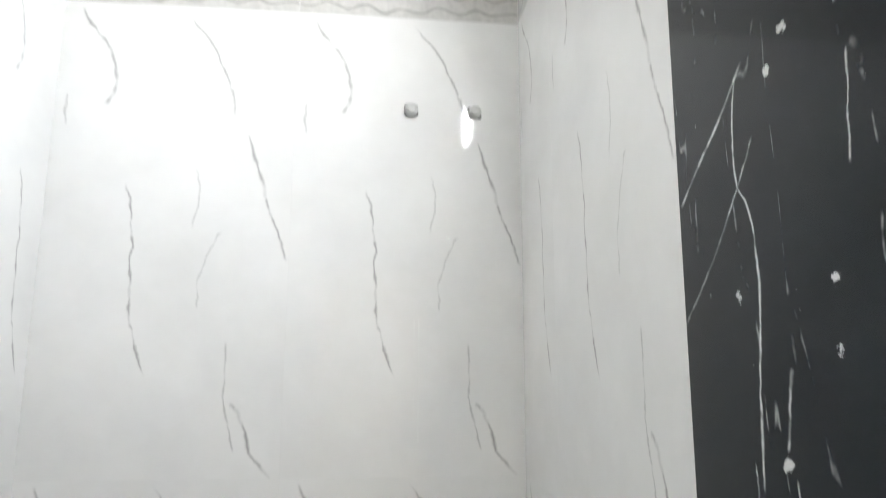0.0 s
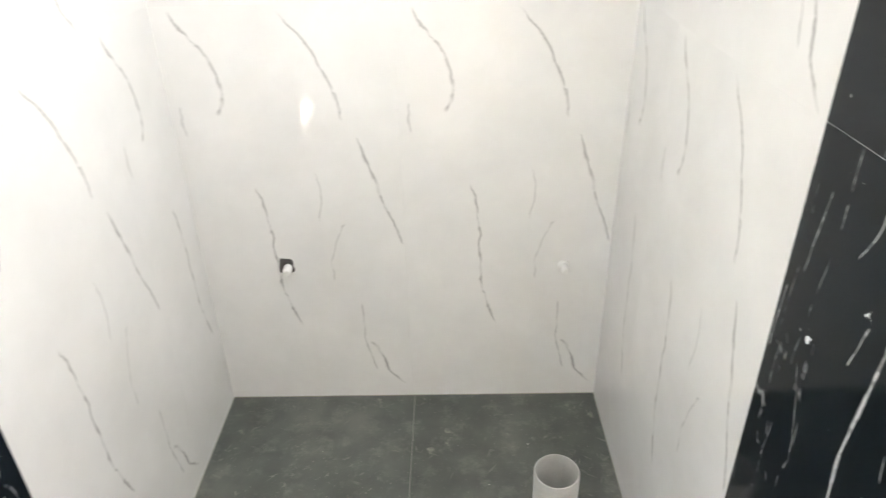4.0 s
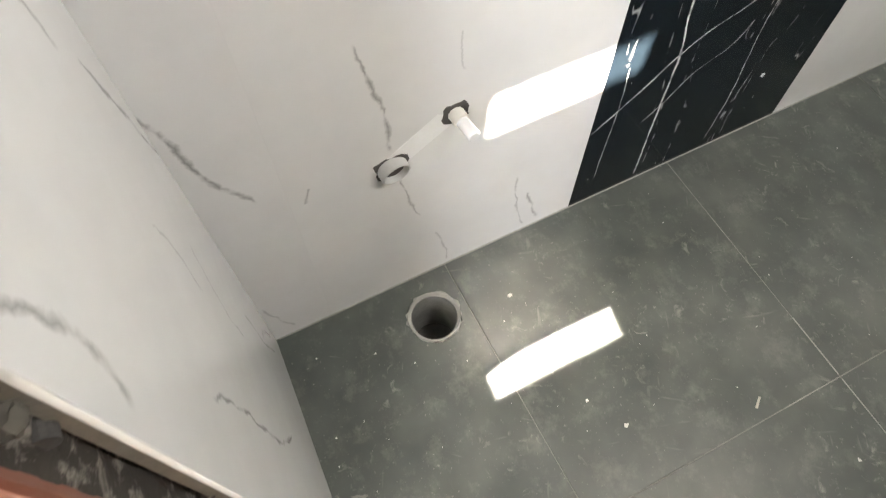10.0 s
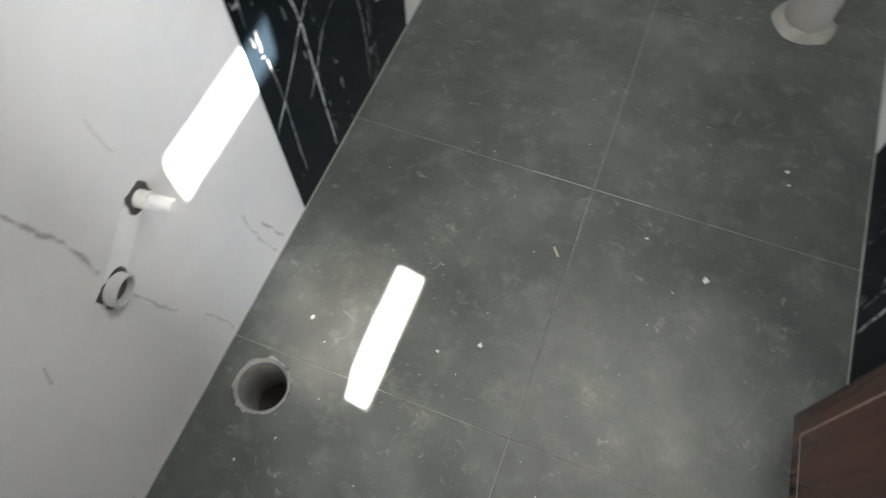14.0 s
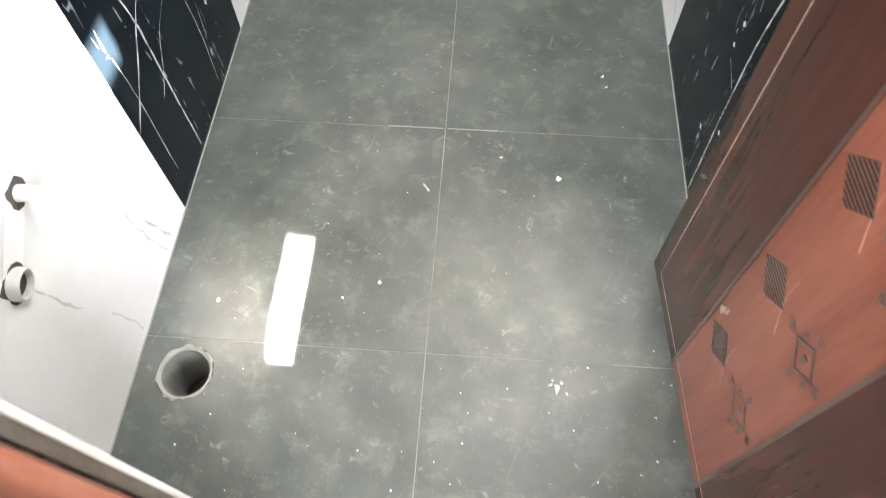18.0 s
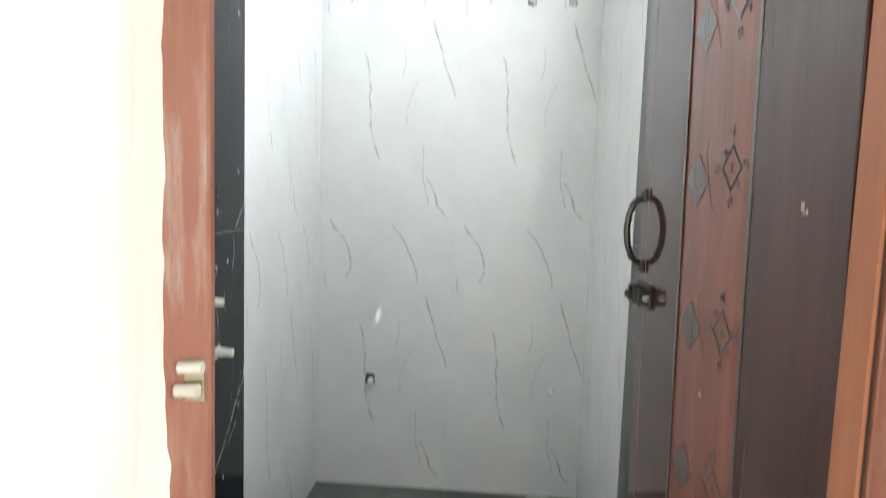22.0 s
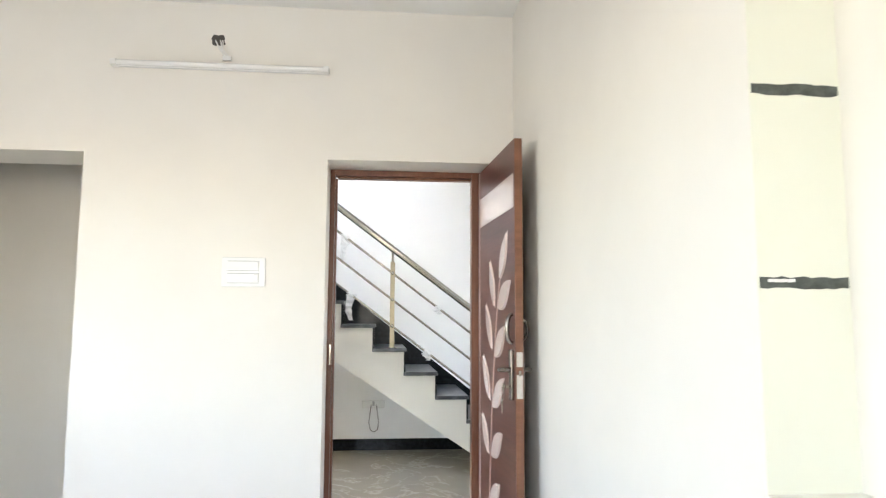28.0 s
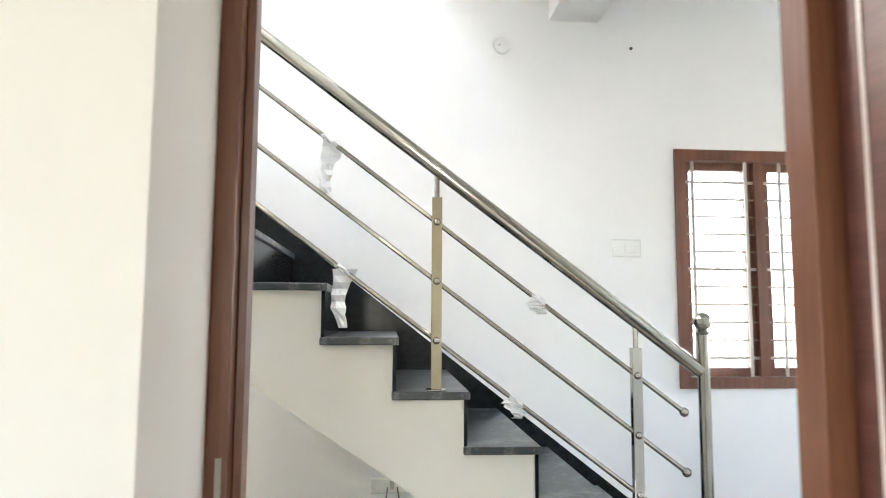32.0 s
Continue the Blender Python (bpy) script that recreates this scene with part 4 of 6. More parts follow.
for x0, x1, y0, y1 in ((0.46, 0.60, JY + 0.6088, JY + 0.6112), (0.612, 0.74, JY + 0.609, JY + 0.611), (0.605, 0.607, 0.88, 1.02), (1.0, 1.10, JY - 0.001, JY + 0.001)):
    part("joint_filler", box(x0, x1, y0, y1, -0.001, 0.0006), M_GROUT, floor_bath, "pale grout line between tiles")

# door sill of cream marble
sill = solid("door_sill_bathroom", boxes((RL, RR, YN, -0.006, -0.03, ZB), (TE, RL, -0.034, -0.006, -0.03, ZB), (0.424, RL, -0.098, -0.034, -0.03, ZB), (RR, BW - 0.001, -0.098, -0.006, -0.03, ZB)), M_HALLFLOOR, "cream marble sill under the bathroom door", "threshold", "structure")

# ---- bedroom shell ----
BS, BE = BSY, 2.3
m_floor_bed = Matrix.Translation((0, 0, ZB)) @ m_floor
floor_bed = solid("floor_bedroom", boxes((XW - 0.36, BE, BS, YN, -0.08, ZB - 0.004)), M_GROUT_W, "cream marble tiled bedroom floor", "floor", "structure")
for i in range(8):
    for j in range(5):
        x0, y1 = BE - 0.8 * i, YN - 0.8 * j
        x1, y0 = max(x0 - 0.8, XW), max(y1 - 0.8, BS)
        if x0 - x1 > 0.05 and y1 - y0 > 0.05:
            lay(floor_bed, M_HALLFLOOR, m_floor_bed, x1, ((0, x0 - x1, 0, y1 - y0, 0, y0),))
WO = op_y                     # near edge of the wide opening
DO0, DO1, DOZ = dy0 - 0.04, -0.43, dz + 0.048
solid("wall_bedroom_west", boxes((XW - 0.33, XW, DO1, YN, 0, ZC), (XW - 0.33, XW, DO0, DO1, DOZ, ZC), (XW - 0.33, XW, WO, DO0, 0, ZC), (XW - 0.33, XW, WO - 1.0, WO, op_z, ZC), (XW - 0.33, XW, BS, WO - 1.0, 0, ZC)),
                  M_CREAM, "cream painted bedroom wall with a doorway and an open passage", "wall", "structure")
solid("wall_bedroom_south", boxes((XW, -1.87, BS - 0.2, BS, 0, ZC), (-0.33, BE, BS - 0.2, BS, 0, ZC), (-1.87, -0.33, BS - 0.2, BS, 0, 0.95), (-1.87, -0.33, BS - 0.2, BS, 2.25, ZC)), M_CREAM, "cream painted bedroom wall with a window", "wall", "structure")
# the slab outside is unseen, added to block the sun at this window
solid("wall_bedroom_east", boxes((BE, BE + 0.2, BS - 0.2, -2.6, 0, ZC), (BE, BE + 0.2, -1.4, YN, 0, ZC), (BE, BE + 0.2, -2.6, -1.4, 0, 0.95), (BE, BE + 0.2, -2.6, -1.4, 2.25, ZC), (BE + 0.2, BE + 1.1, -3.0, -0.7, 2.30, 2.42)), M_CREAM, "cream painted bedroom wall with a window and an added sun-blocking slab", "wall", "structure")
solid("ceiling_bedroom", boxes((XW - 0.33, BE + 0.2, BS - 0.2, YN, ZC, ZC + 0.12)), M_CEIL, "plain white bedroom ceiling", "ceiling", "structure")
# passage beyond the wide opening
solid("wall_passage", boxes((XW - 1.35, XW - 1.25, BS, WO + 0.25, 0, ZC), (XW - 1.25, XW - 0.33, WO + 0.15, WO + 0.25, 0, ZC), (XW - 1.35, XW - 0.33, BS - 0.1, BS, 0, ZC)), M_CREAM, "cream painted wall of the passage", "wall", "structure")
solid("floor_passage", boxes((XW - 1.35, XW - 0.36, BS, WO + 0.15, -0.05, ZB)), M_HALLFLOOR, "marble floor of the passage", "floor", "structure")
solid("ceiling_passage", boxes((XW - 1.35, XW - 0.33, BS - 0.1, WO + 0.25, ZC, ZC + 0.1)), M_CEIL, "plain white passage ceiling", "ceiling", "structure")

# black skirting along the bedroom walls
SK0 = ZB + 0.10
solid("baseboard_bedroom", boxes((AW, RL, YN - 0.012, YN, ZB, SK0), (RR, BE, YN - 0.012, YN, ZB, SK0), (XW + 0.012, AW, YN - 0.012, YN, ZB, SK0), (RL, RL + 0.012, YN, -0.062, ZB, SK0), (RR - 0.012, RR, YN, -0.062, ZB, SK0),
                                         (XW, XW + 0.012, WO, DO0, ZB, SK0), (XW, XW + 0.012, DO1, YN, ZB, SK0)), M_GRANITE, "black granite skirting along the bedroom walls", "skirting", "structure")

# ---- stair hall shell ----
SX = XW - 0.33
solid("floor_stair_hall", boxes((XS - 0.2, SX, WO + 0.25, 3.0, -0.08, ZH)), M_STAIRFLOOR, "grey veined marble floor of the stair hall", "floor", "structure")
solid("wall_stair_hall_west", boxes((XS - 0.2, XS, -4.5, wy0, 0, 5.6), (XS - 0.2, XS, wy1, 3.0, 0, 5.6), (XS - 0.2, XS, wy0, wy1, 0, wz0), (XS - 0.2, XS, wy0, wy1, wz1, 5.6)), M_STAIRWALL,
                   "white painted wall of the stair hall with a window", "wall", "structure")
# the opening in this wall is unseen, added for the north fill lamp
solid("wall_stair_hall_north", boxes((XS - 0.2, -5.2, 3.0, 3.2, 0, 5.6), (-4.0, SX, 3.0, 3.2, 0, 5.6), (-5.2, -4.0, 3.0, 3.2, 0, 1.0), (-5.2, -4.0, 3.0, 3.2, 2.4, 5.6)), M_STAIRWALL, "white wall of the stair hall with an opening added for light", "wall", "structure")
solid("wall_stair_hall_south", boxes((XS - 0.2, SX + 0.33, -4.7, -4.5, 0, 5.6)), M_STAIRWALL, "plain white wall above the landing", "wall", "structure")
solid("wall_stair_hall_east", boxes((SX, SX + 0.2, YN, 3.2, 0, ZC + 0.12), (SX, SX + 0.2, -4.7, 3.2, ZC + 0.12, 5.6), (SX - 0.1, SX, -4.5, WO + 0.25, ZC + 0.1, 5.6)), M_STAIRWALL, "plain white wall over the bedroom door", "wall", "structure")
solid("ceiling_stair_hall", boxes((XS - 0.2, SX, cy0, 3.0, 3.08, 3.22)), M_CEIL, "white ceiling slab beside the stairwell", "ceiling", "structure")
solid("beam_stair_hall", boxes((XS, SX, by0, by1, 2.86, 3.078)), M_STAIRWALL, "white painted concrete beam under the ceiling", "beam", "structure")
# unseen roof; its opening is added and sized for the light on the stairs
solid("roof_stair_hall", boxes((XS - 0.2, SX + 0.33, -4.7, -3.5, 5.6, 5.75), (XS - 0.2, SX + 0.33, -2.3, 3.2, 5.6, 5.75)), M_CEIL, "unseen roof slab over the stairwell with an opening added for light", "ceiling", "structure")


# ---- bathroom things ----
def wobble(bm, amount, seed):
    rng = random.Random(seed)
    for v in bm.verts:
        v.co += Vector((rng.uniform(-1, 1), rng.uniform(-1, 1), rng.uniform(-1, 1))) * amount
    return bm


def on_wall(kind, across, up, lift=0.0):
    """Pose of a fitting on a bathroom wall: local x along the wall, y up, z out of it."""
    return {"left": m_left, "far": m_far, "door": m_door}[kind] @ Matrix.Translation((across, up, lift))


def broken_patch(w, h, seed):
    """A chipped square cut in a tile, shown as a thin rough plate of mortar."""
    rng = random.Random(seed)
    out = []
    n = 20
    for k in range(n):
        a = 2 * math.pi * k / n
        r = 1 / max(abs(math.cos(a)), abs(math.sin(a)))
        out.append((0.5 * w * r * math.cos(a) * rng.uniform(0.84, 1.05), 0.5 * h * r * math.sin(a) * rng.uniform(0.84, 1.05)))
    return prism(out, 0.0012)


def water_point(wall, across, up, seed, lean=(0.0, 0.0), length=0.044):
    """A capped pipe end standing out of the tile, with a dark plate for the shadow round it."""
    ob = thing("water_point", "ivory plastic water pipe end with a plug in black marble tile", "pipe end", on_wall(wall, across, up), "plugged water pipes on the bathroom wall")
    # dark plate painted in for the shadow round the pipe
    part("cut_shadow_plate", broken_patch(0.036, 0.034, seed), M_HOLE, ob, "dark chipped plate for mortar cut and shadow round the pipe")
    tip = Vector((lean[0], lean[1], length))
    part("socket", tube([(0, 0, 0.0), tip * 0.10, tip * 0.42, tip * 0.43], [0.0135, 0.0145, 0.0145, 0.0128], 12), M_CPVC, ob, smooth=True)
    part("plug", tube([tip * 0.43, tip * 0.97, tip], [0.0125, 0.0125, 0.0105], 12), M_CPVC, ob, smooth=True)
    for x, y, w, h in ((-0.019, -0.020, 0.013, 0.006), (-0.004, -0.021, 0.006, 0.009), (-0.020, 0.004, 0.004, 0.012), (0.013, 0.010, 0.006, 0.006)):
        part("mortar_lump", wobble(box(x, x + w, y, y + h, 0.0, 0.006), 0.0015, seed + int(1000 * w)), M_CPVC, ob)
    return ob


water_point("left", 1.062, 1.070, 1, (0.004, -0.004), 0.050)
water_point("left", 1.133, 0.910, 2, (0.004, -0.003), 0.050)
water_point("left", 0.970, 0.915, 3, (0.003, -0.003), 0.050)

# low outlet and stub on the white tile near the door
ob = thing("basin_waste_outlet", "grey waste pipe mouth in a square cut of white tile", "pipe end", on_wall("left", 0.319, 0.436))
part("cut_shadow_plate", broken_patch(0.062, 0.058, 11), M_HOLE, ob, "dark chipped plate for mortar cut and shadow round the pipe")
part("pipe_mouth", ring(0.027, 0.022, 0.03), M_PVC, ob, m=Matrix.Translation((0.002, -0.002, 0.016)) @ pose(0, 0, 0, 8, 6, 0), smooth=True)
ob = thing("angle_valve_stub", "white plastic pipe stub in a chipped cut of white tile", "pipe end", on_wall("left", 0.436, 0.512))
part("cut_shadow_plate", broken_patch(0.050, 0.044, 12), M_HOLE, ob, "dark chipped plate for mortar cut and shadow round the pipe")
part("socket", tube([(0, 0, 0), (0.002, -0.001, 0.02)], 0.014, 10), M_CPVC, ob, smooth=True)
part("plug", tube([(0.002, -0.001, 0.02), (0.006, -0.003, 0.052), (0.006, -0.003, 0.055)], [0.011, 0.011, 0.009], 10), M_PLASTIC, ob, smooth=True)

ob = solid("cement_chase", prism([(-0.036, 0.010), (0.086, 0.089), (0.112, 0.074), (0.116, 0.055), (0.036, 0.006), (0.0, -0.012)], 0.0005), M_CHASE, "strip of white cement between two pipe ends on the tiled wall", "cement", m=on_wall("left", 0.319, 0.436))
# end wall: health-faucet outlet, a second stub, and two pipe ends near the top
ob = thing("wall_outlet", "white pipe end in a square cut of marble tile", "pipe end", on_wall("far", 0.244, 0.508))
part("cut_shadow_plate", broken_patch(0.044, 0.054, 13), M_HOLE, ob, "dark chipped plate for mortar cut and shadow round the pipe")
part("plug", tube([(0.004, -0.006, 0), (0.005, -0.008, 0.03), (0.005, -0.008, 0.034)], [0.013, 0.013, 0.010], 10), M_PLASTIC, ob, smooth=True)
ob = thing("wall_outlet", "small white plugged pipe end in marble tile", "pipe end", on_wall("far", 1.067, 0.497))
part("plug", tube([(0, 0, 0), (0, -0.002, 0.035), (0, -0.002, 0.04)], [0.012, 0.012, 0.009], 10), M_PLASTIC, ob, smooth=True)
part("socket", ring(0.017, 0.010, 0.006), M_PLASTIC, ob, m=Matrix.Translation((0, 0, 0.006)), smooth=True)
for across in (0.905, 1.076):
    ob = thing("shower_pipe_end", "grey threaded pipe end in a cut of marble tile", "pipe end", on_wall("far", across, 2.189), "pair of pipe ends under the wavy tile")
    part("cut_shadow_plate", broken_patch(0.038, 0.036, int(across * 100)), M_HOLE, ob, "dark chipped plate for mortar cut and shadow round the pipe")
    part("socket", ring(0.018, 0.012, 0.02), M_PVC, ob, m=Matrix.Translation((0, 0, 0.014)), smooth=True)
    part("plug", tube([(0, 0, 0), (0, 0, 0.018)], 0.0115, 10), M_PVC, ob, smooth=True)

# bracket hook high in the corner
ob = thing("wall_hook", "small white plastic hook high on wavy tile", "hook", on_wall("far", 0.016, 2.735))
part("plate", box(-0.009, 0.009, -0.045, 0.05, 0, 0.008, 0.002), M_PLASTIC, ob)
part("prong", tube([(0, -0.035, 0.006), (0, -0.05, 0.014), (0, -0.048, 0.024), (0, -0.036, 0.028)], 0.005, 8), M_PLASTIC, ob, smooth=True)

# white streaks under a pipe end, and an orange stain near the door
for x0, x1, z0 in ((0.9175, 0.9205, 1.40), (0.929, 0.933, 1.33)):
    part("plaster_drip", box(x0, x1, BD - 0.0008, BD - 0.0001, z0, 1.63), M_PLASTIC, wall_far, "thin white streak")
rng = random.Random(17)
for i in range(5):
    w, h = rng.uniform(0.003, 0.011), rng.uniform(0.001, 0.0028)
    out = [(w * math.cos(a) * rng.uniform(0.6, 1.2), h * math.sin(a) * rng.uniform(0.5, 1.2)) for a in (2 * math.pi * k / 9 for k in range(9))]
    part("orange_stain", prism(out, 0.0004), M_STAIN, wall_left, "small orange stain", m=on_wall("left", 0.264 + rng.uniform(-0.010, 0.010), 1.226 + rng.uniform(-0.006, 0.006)))

# floor drain and the standing soil pipe
ob = thing("floor_drain", "open grey drain pipe sunk in the tiled floor", "drain", Matrix.Translation((DRX, DRY, 0)))
part("pipe_wall", ring(DRR, DRR - 0.004, 0.16, 40), M_DRAIN, ob, m=Matrix.Translation((0, 0, -0.004)), smooth=True)
bm = bmesh.new()
rng = random.Random(3)
rim = [[], [], []]
for k in range(36):
    a = 2 * math.pi * k / 36
    for lst, r, z in zip(rim, (DRR - 0.002, DRR + 0.004, DRR * (1.05 + 0.17 * rng.random() ** 2)), (-0.003, 0.003, 0.0008)):
        lst.append(bm.verts.new((r * math.cos(a), r * math.sin(a), z + rng.uniform(0, 0.001))))
for a, b in zip(rim, rim[1:]):
    for k in range(36):
        bm.faces.new((a[k], a[(k + 1) % 36], b[(k + 1) % 36], b[k]))
part("mortar_rim", bm, M_GROUT, ob, "rough mortar rim")
part("drain_bottom", tube([(0, 0, -0.166), (0, 0, -0.158)], DRR, 24), M_HOLE, ob)
ob = thing("soil_pipe", "grey soil pipe standing open on the tiled floor", "pipe", Matrix.Translation((0.985, 1.72, 0)))
part("pipe_wall", ring(0.056, 0.051, 0.235, 40), M_PVC, ob, m=pose(0, 0, 0.235, 1.5, -1, 0), smooth=True)
bm = bmesh.new()
rng = random.Random(8)
ringsv = []
for r, z in ((0.055, 0.022), (0.064, 0.014), (0.078, 0.001)):
    ringsv.append([bm.verts.new((r * (1 + 0.1 * rng.random()) * math.cos(a), r * (1 + 0.1 * rng.random()) * math.sin(a), z)) for a in (2 * math.pi * k / 24 for k in range(24))])
for a, b in zip(ringsv, ringsv[1:]):
    for k in range(24):
        bm.faces.new((a[k], a[(k + 1) % 24], b[(k + 1) % 24], b[k]))
part("mortar_collar", bm, M_GROUT, ob, "rough mortar collar")
part("pipe_bottom", tube([(0, 0, 0.002), (0, 0, 0.006)], 0.052, 20), M_HOLE, ob)

# plaster crumbs swept over the floor
rng = random.Random(21)
bm = bmesh.new()
known = ((0.489, 0.574, 0.006), (0.411, 0.530, 0.005), (0.137, 0.506, 0.006), (0.881, 0.350, 0.013), (0.891, 0.883, 0.009), (0.592, 1.711, 0.017), (0.56, 1.76, 0.009), (0.868, 0.362, 0.006), (0.892, 0.366, 0.005), (0.874, 0.372, 0.004), (0.902, 0.345, 0.004), (1.015, 1.224, 0.007), (1.021, 1.190, 0.006), (0.75, 0.94, 0.005))
spots = list(known) + [(rng.uniform(0.05, 1.12), rng.uniform(0.03, 0.5), rng.uniform(0.0012, 0.0034)) for _ in range(50)] + [(rng.uniform(0.05, 1.15), rng.uniform(0.4, 2.1), rng.uniform(0.001, 0.0024)) for _ in range(45)]
for x, y, s in spots:
    pts = [Vector((x, y, s * 0.35)) + Vector((rng.gauss(0, 1), rng.gauss(0, 1), rng.gauss(0, 0.5))).normalized() * s * rng.uniform(0.6, 1.1) for _ in range(8)]
    vs = [bm.verts.new((p.x, p.y, max(0.0003, p.z))) for p in pts]
    bmesh.ops.convex_hull(bm, input=vs)
for v in [v for v in bm.verts if not v.link_faces]:
    bm.verts.remove(v)
solid("floor_crumbs", bm, M_DEBRIS, "white plaster crumbs scattered on the dark floor", "debris", "stuff")

solid("wood_splinter", wobble(box(-0.013, 0.013, -0.0025, 0.0025, 0.0002, 0.003, 0.0008, 1), 0.0004, 12), M_CHIP, "pale straw-coloured splinter lying on the tiled floor", "debris", m=pose(0.572, 0.837, 0, 0, 0, -54))

# ---- bathroom door ----
frame_bath = thing("door_frame", "red-brown wooden door frame smeared with plaster", "door frame")
HZ = DH + 0.05
def moulded(outline, z0, z1):
    """A length of moulding: an outline seen from above, carried upright."""
    bm = bmesh.new()
    lo, hi = [bm.verts.new((x, y, z0)) for x, y in outline], [bm.verts.new((x, y, z1)) for x, y in outline]
    for i in range(len(outline)):
        j = (i + 1) % len(outline)
        bm.faces.new((lo[i], lo[j], hi[j], hi[i]))
    bm.faces.new(hi)
    bm.faces.new(lo[::-1])
    return bm


nose = [(0.474, -0.0985), (0.5105, -0.0838), (0.5125, -0.0815), (0.5125, -0.072)]
cove = [(0.505 - 0.015 * math.sin(0.314 * k), -0.0585 - 0.010 * math.cos(0.314 * k)) for k in range(6)]
part("jamb", moulded([(0.428, -0.098)] + nose + cove + [(0.490, -0.037), (0.487, -0.034), (0.428, -0.034)], ZB, HZ), M_FRAME, frame_bath, "slanted front over a hollow and a flat face")
part("smeared_front", moulded([(0.4750, -0.0975), (0.5090, -0.0838), (0.5100, -0.0848), (0.4750, -0.0990)], ZB, HZ - 0.002), M_FRAME_FRONT, frame_bath, "front wiped over with dried plaster")
part("jamb", box(1.1275, 1.1575, -0.098, -0.050, ZB, HZ, 0.003), M_FRAME, frame_bath)
part("jamb_core", box(1.1220, 1.1280, -0.092, -0.050, ZB, HZ), M_INK, frame_bath, "dark groove")
part("rebate", box(1.1180, 1.1222, -0.098, -0.050, ZB, HZ, 0.001), M_FRAME_LIT, frame_bath, "rebate face in the brighter orange-brown of lit frame wood")
part("head", box(0.512, 1.118, -0.098, -0.060, DH, HZ, 0.003), M_FRAME, frame_bath)
part("head_stop", box(0.490, 1.199, -0.060, -0.034, DH + 0.030, HZ, 0.002), M_FRAME, frame_bath)
# uneven edge of the wall plaster against the frame
rng = random.Random(4)
bm = bmesh.new()
rows = []
for i in range(101):
    z = ZB + (DH - ZB) * i / 100
    w = 0.003 + 0.003 * math.sin(i * 0.33) * math.sin(i * 0.071 + 1) + rng.uniform(-0.0015, 0.002)
    rows.append([bm.verts.new(p) for p in ((RL - 0.001, -0.160, z), (RL + max(0.0008, w * 0.55), -0.112, z), (RL + max(0.001, w), -0.0975, z), (RL - 0.001, -0.0975, z))])
for p, q in zip(rows, rows[1:]):
    for k in range(3):
        bm.faces.new((p[k], p[k + 1], q[k + 1], q[k]))
solid("plaster_edge", bm, M_CREAM, "uneven cream plaster edge against the door frame", "plaster", "structure")
# latch keep on the left jamb
keep = thing("latch_keep", "pale metal latch keep screwed to the door frame", "latch", basis((1, 0, 0), (0, 0, 1), (0, -1, 0), (0.499, -0.0905, 1.222)) @ Matrix.Scale(0.70, 4))
part("back_plate", box(-0.015, 0.017, -0.030, 0.030, 0, 0.003, 0.001), M_BRASSY, keep)
part("knuckle", tube([(-0.016, 0.018, 0.010), (0.018, 0.020, 0.010)], 0.0085, 10), M_KEEP, keep, smooth=True)
part("knuckle", tube([(-0.020, -0.014, 0.011), (0.012, -0.012, 0.011)], 0.0095, 10), M_KEEP, keep, smooth=True)
# raw mortar between frame and tile, with the blob of cement round the bolt hole
mortar = thing("frame_mortar", "rough raw cement between door frame and wall tile", "mortar")
bm = bmesh.new()
n = 110
rows = []
rng = random.Random(6)
for i in range(n + 1):
    z = ZB + (DH - ZB) * i / n
    rows.append([bm.verts.new(p) for p in ((0.484, -0.0345, z), (0.472 + rng.uniform(-0.005, 0.004), -0.032, z), (0.460 + rng.uniform(-0.006, 0.005), -0.030 + rng.uniform(-0.002, 0.002), z), (0.453 + rng.uniform(-0.006, 0.005), -0.027 + rng.uniform(-0.002, 0.002), z), (0.457, -0.0233, z))])
for a, b in zip(rows, rows[1:]):
    for k in range(4):
        bm.faces.new((a[k], a[k + 1], b[k + 1], b[k]))
part("cement_fill", bm, M_CEMENT, mortar)
for z, s, sd in ((1.105, 0.013, 2), (1.073, 0.010, 5), (0.62, 0.010, 7), (0.40, 0.009, 9), (1.42, 0.011, 11), (0.80, 0.009, 13), (1.24, 0.010, 15)):
    bm = bmesh.new()
    bmesh.ops.create_icosphere(bm, subdivisions=3, radius=s)
    part("cement_blob", wobble(bm, s * 0.16, sd), M_PALECEM if sd in (2, 5) else M_CEMENT, mortar, m=Matrix.Translation((0.464 if sd in (2, 5) else 0.455, -0.028, z)), smooth=True)
part("bolt_hole", tube([(0.456, -0.028, 1.040), (0.468, -0.028, 1.040)], 0.0075, 14), M_HOLE, mortar)
part("tile_edge", box(TE - 0.004, TE - 0.0003, -0.0235, -0.0140, 0.0, DH), M_RAWEDGE, mortar, "grey raw tile edge")
part("tile_side", box(TE - 0.003, TE + 0.0006, -0.0140, -0.0084, 0.0, DH), M_WHITE, mortar, "white glazed side of the tile")

# the leaf stands open along the right wall; local x from hinge to free edge, y up, z out of the shown face
LW, LH = 0.645, 1.985
leaf_bath = thing("bathroom_door", "glossy dark brown printed door standing open by the wall", "door", Matrix.Translation((1.134, -0.012, 0.062)) @ pose(0, 0, 0, 0, -0.8, 4.3) @ Matrix(((0, 0, -1, 0), (1, 0, 0, 0), (0, 1, 0, 0), (0, 0, 0, 1))))
# (local x, y, z) -> along the leaf, up, towards the room
part("hinge_stile", box(-0.034, 0.177, 0, LH, -0.030, 0.0, 0.002), M_LEAF_DARK, leaf_bath)
part("centre_panel", box(0.179, 0.416, 0, LH, -0.030, -0.0015, 0.001), M_LEAF_RED, leaf_bath, "terracotta printed panel")
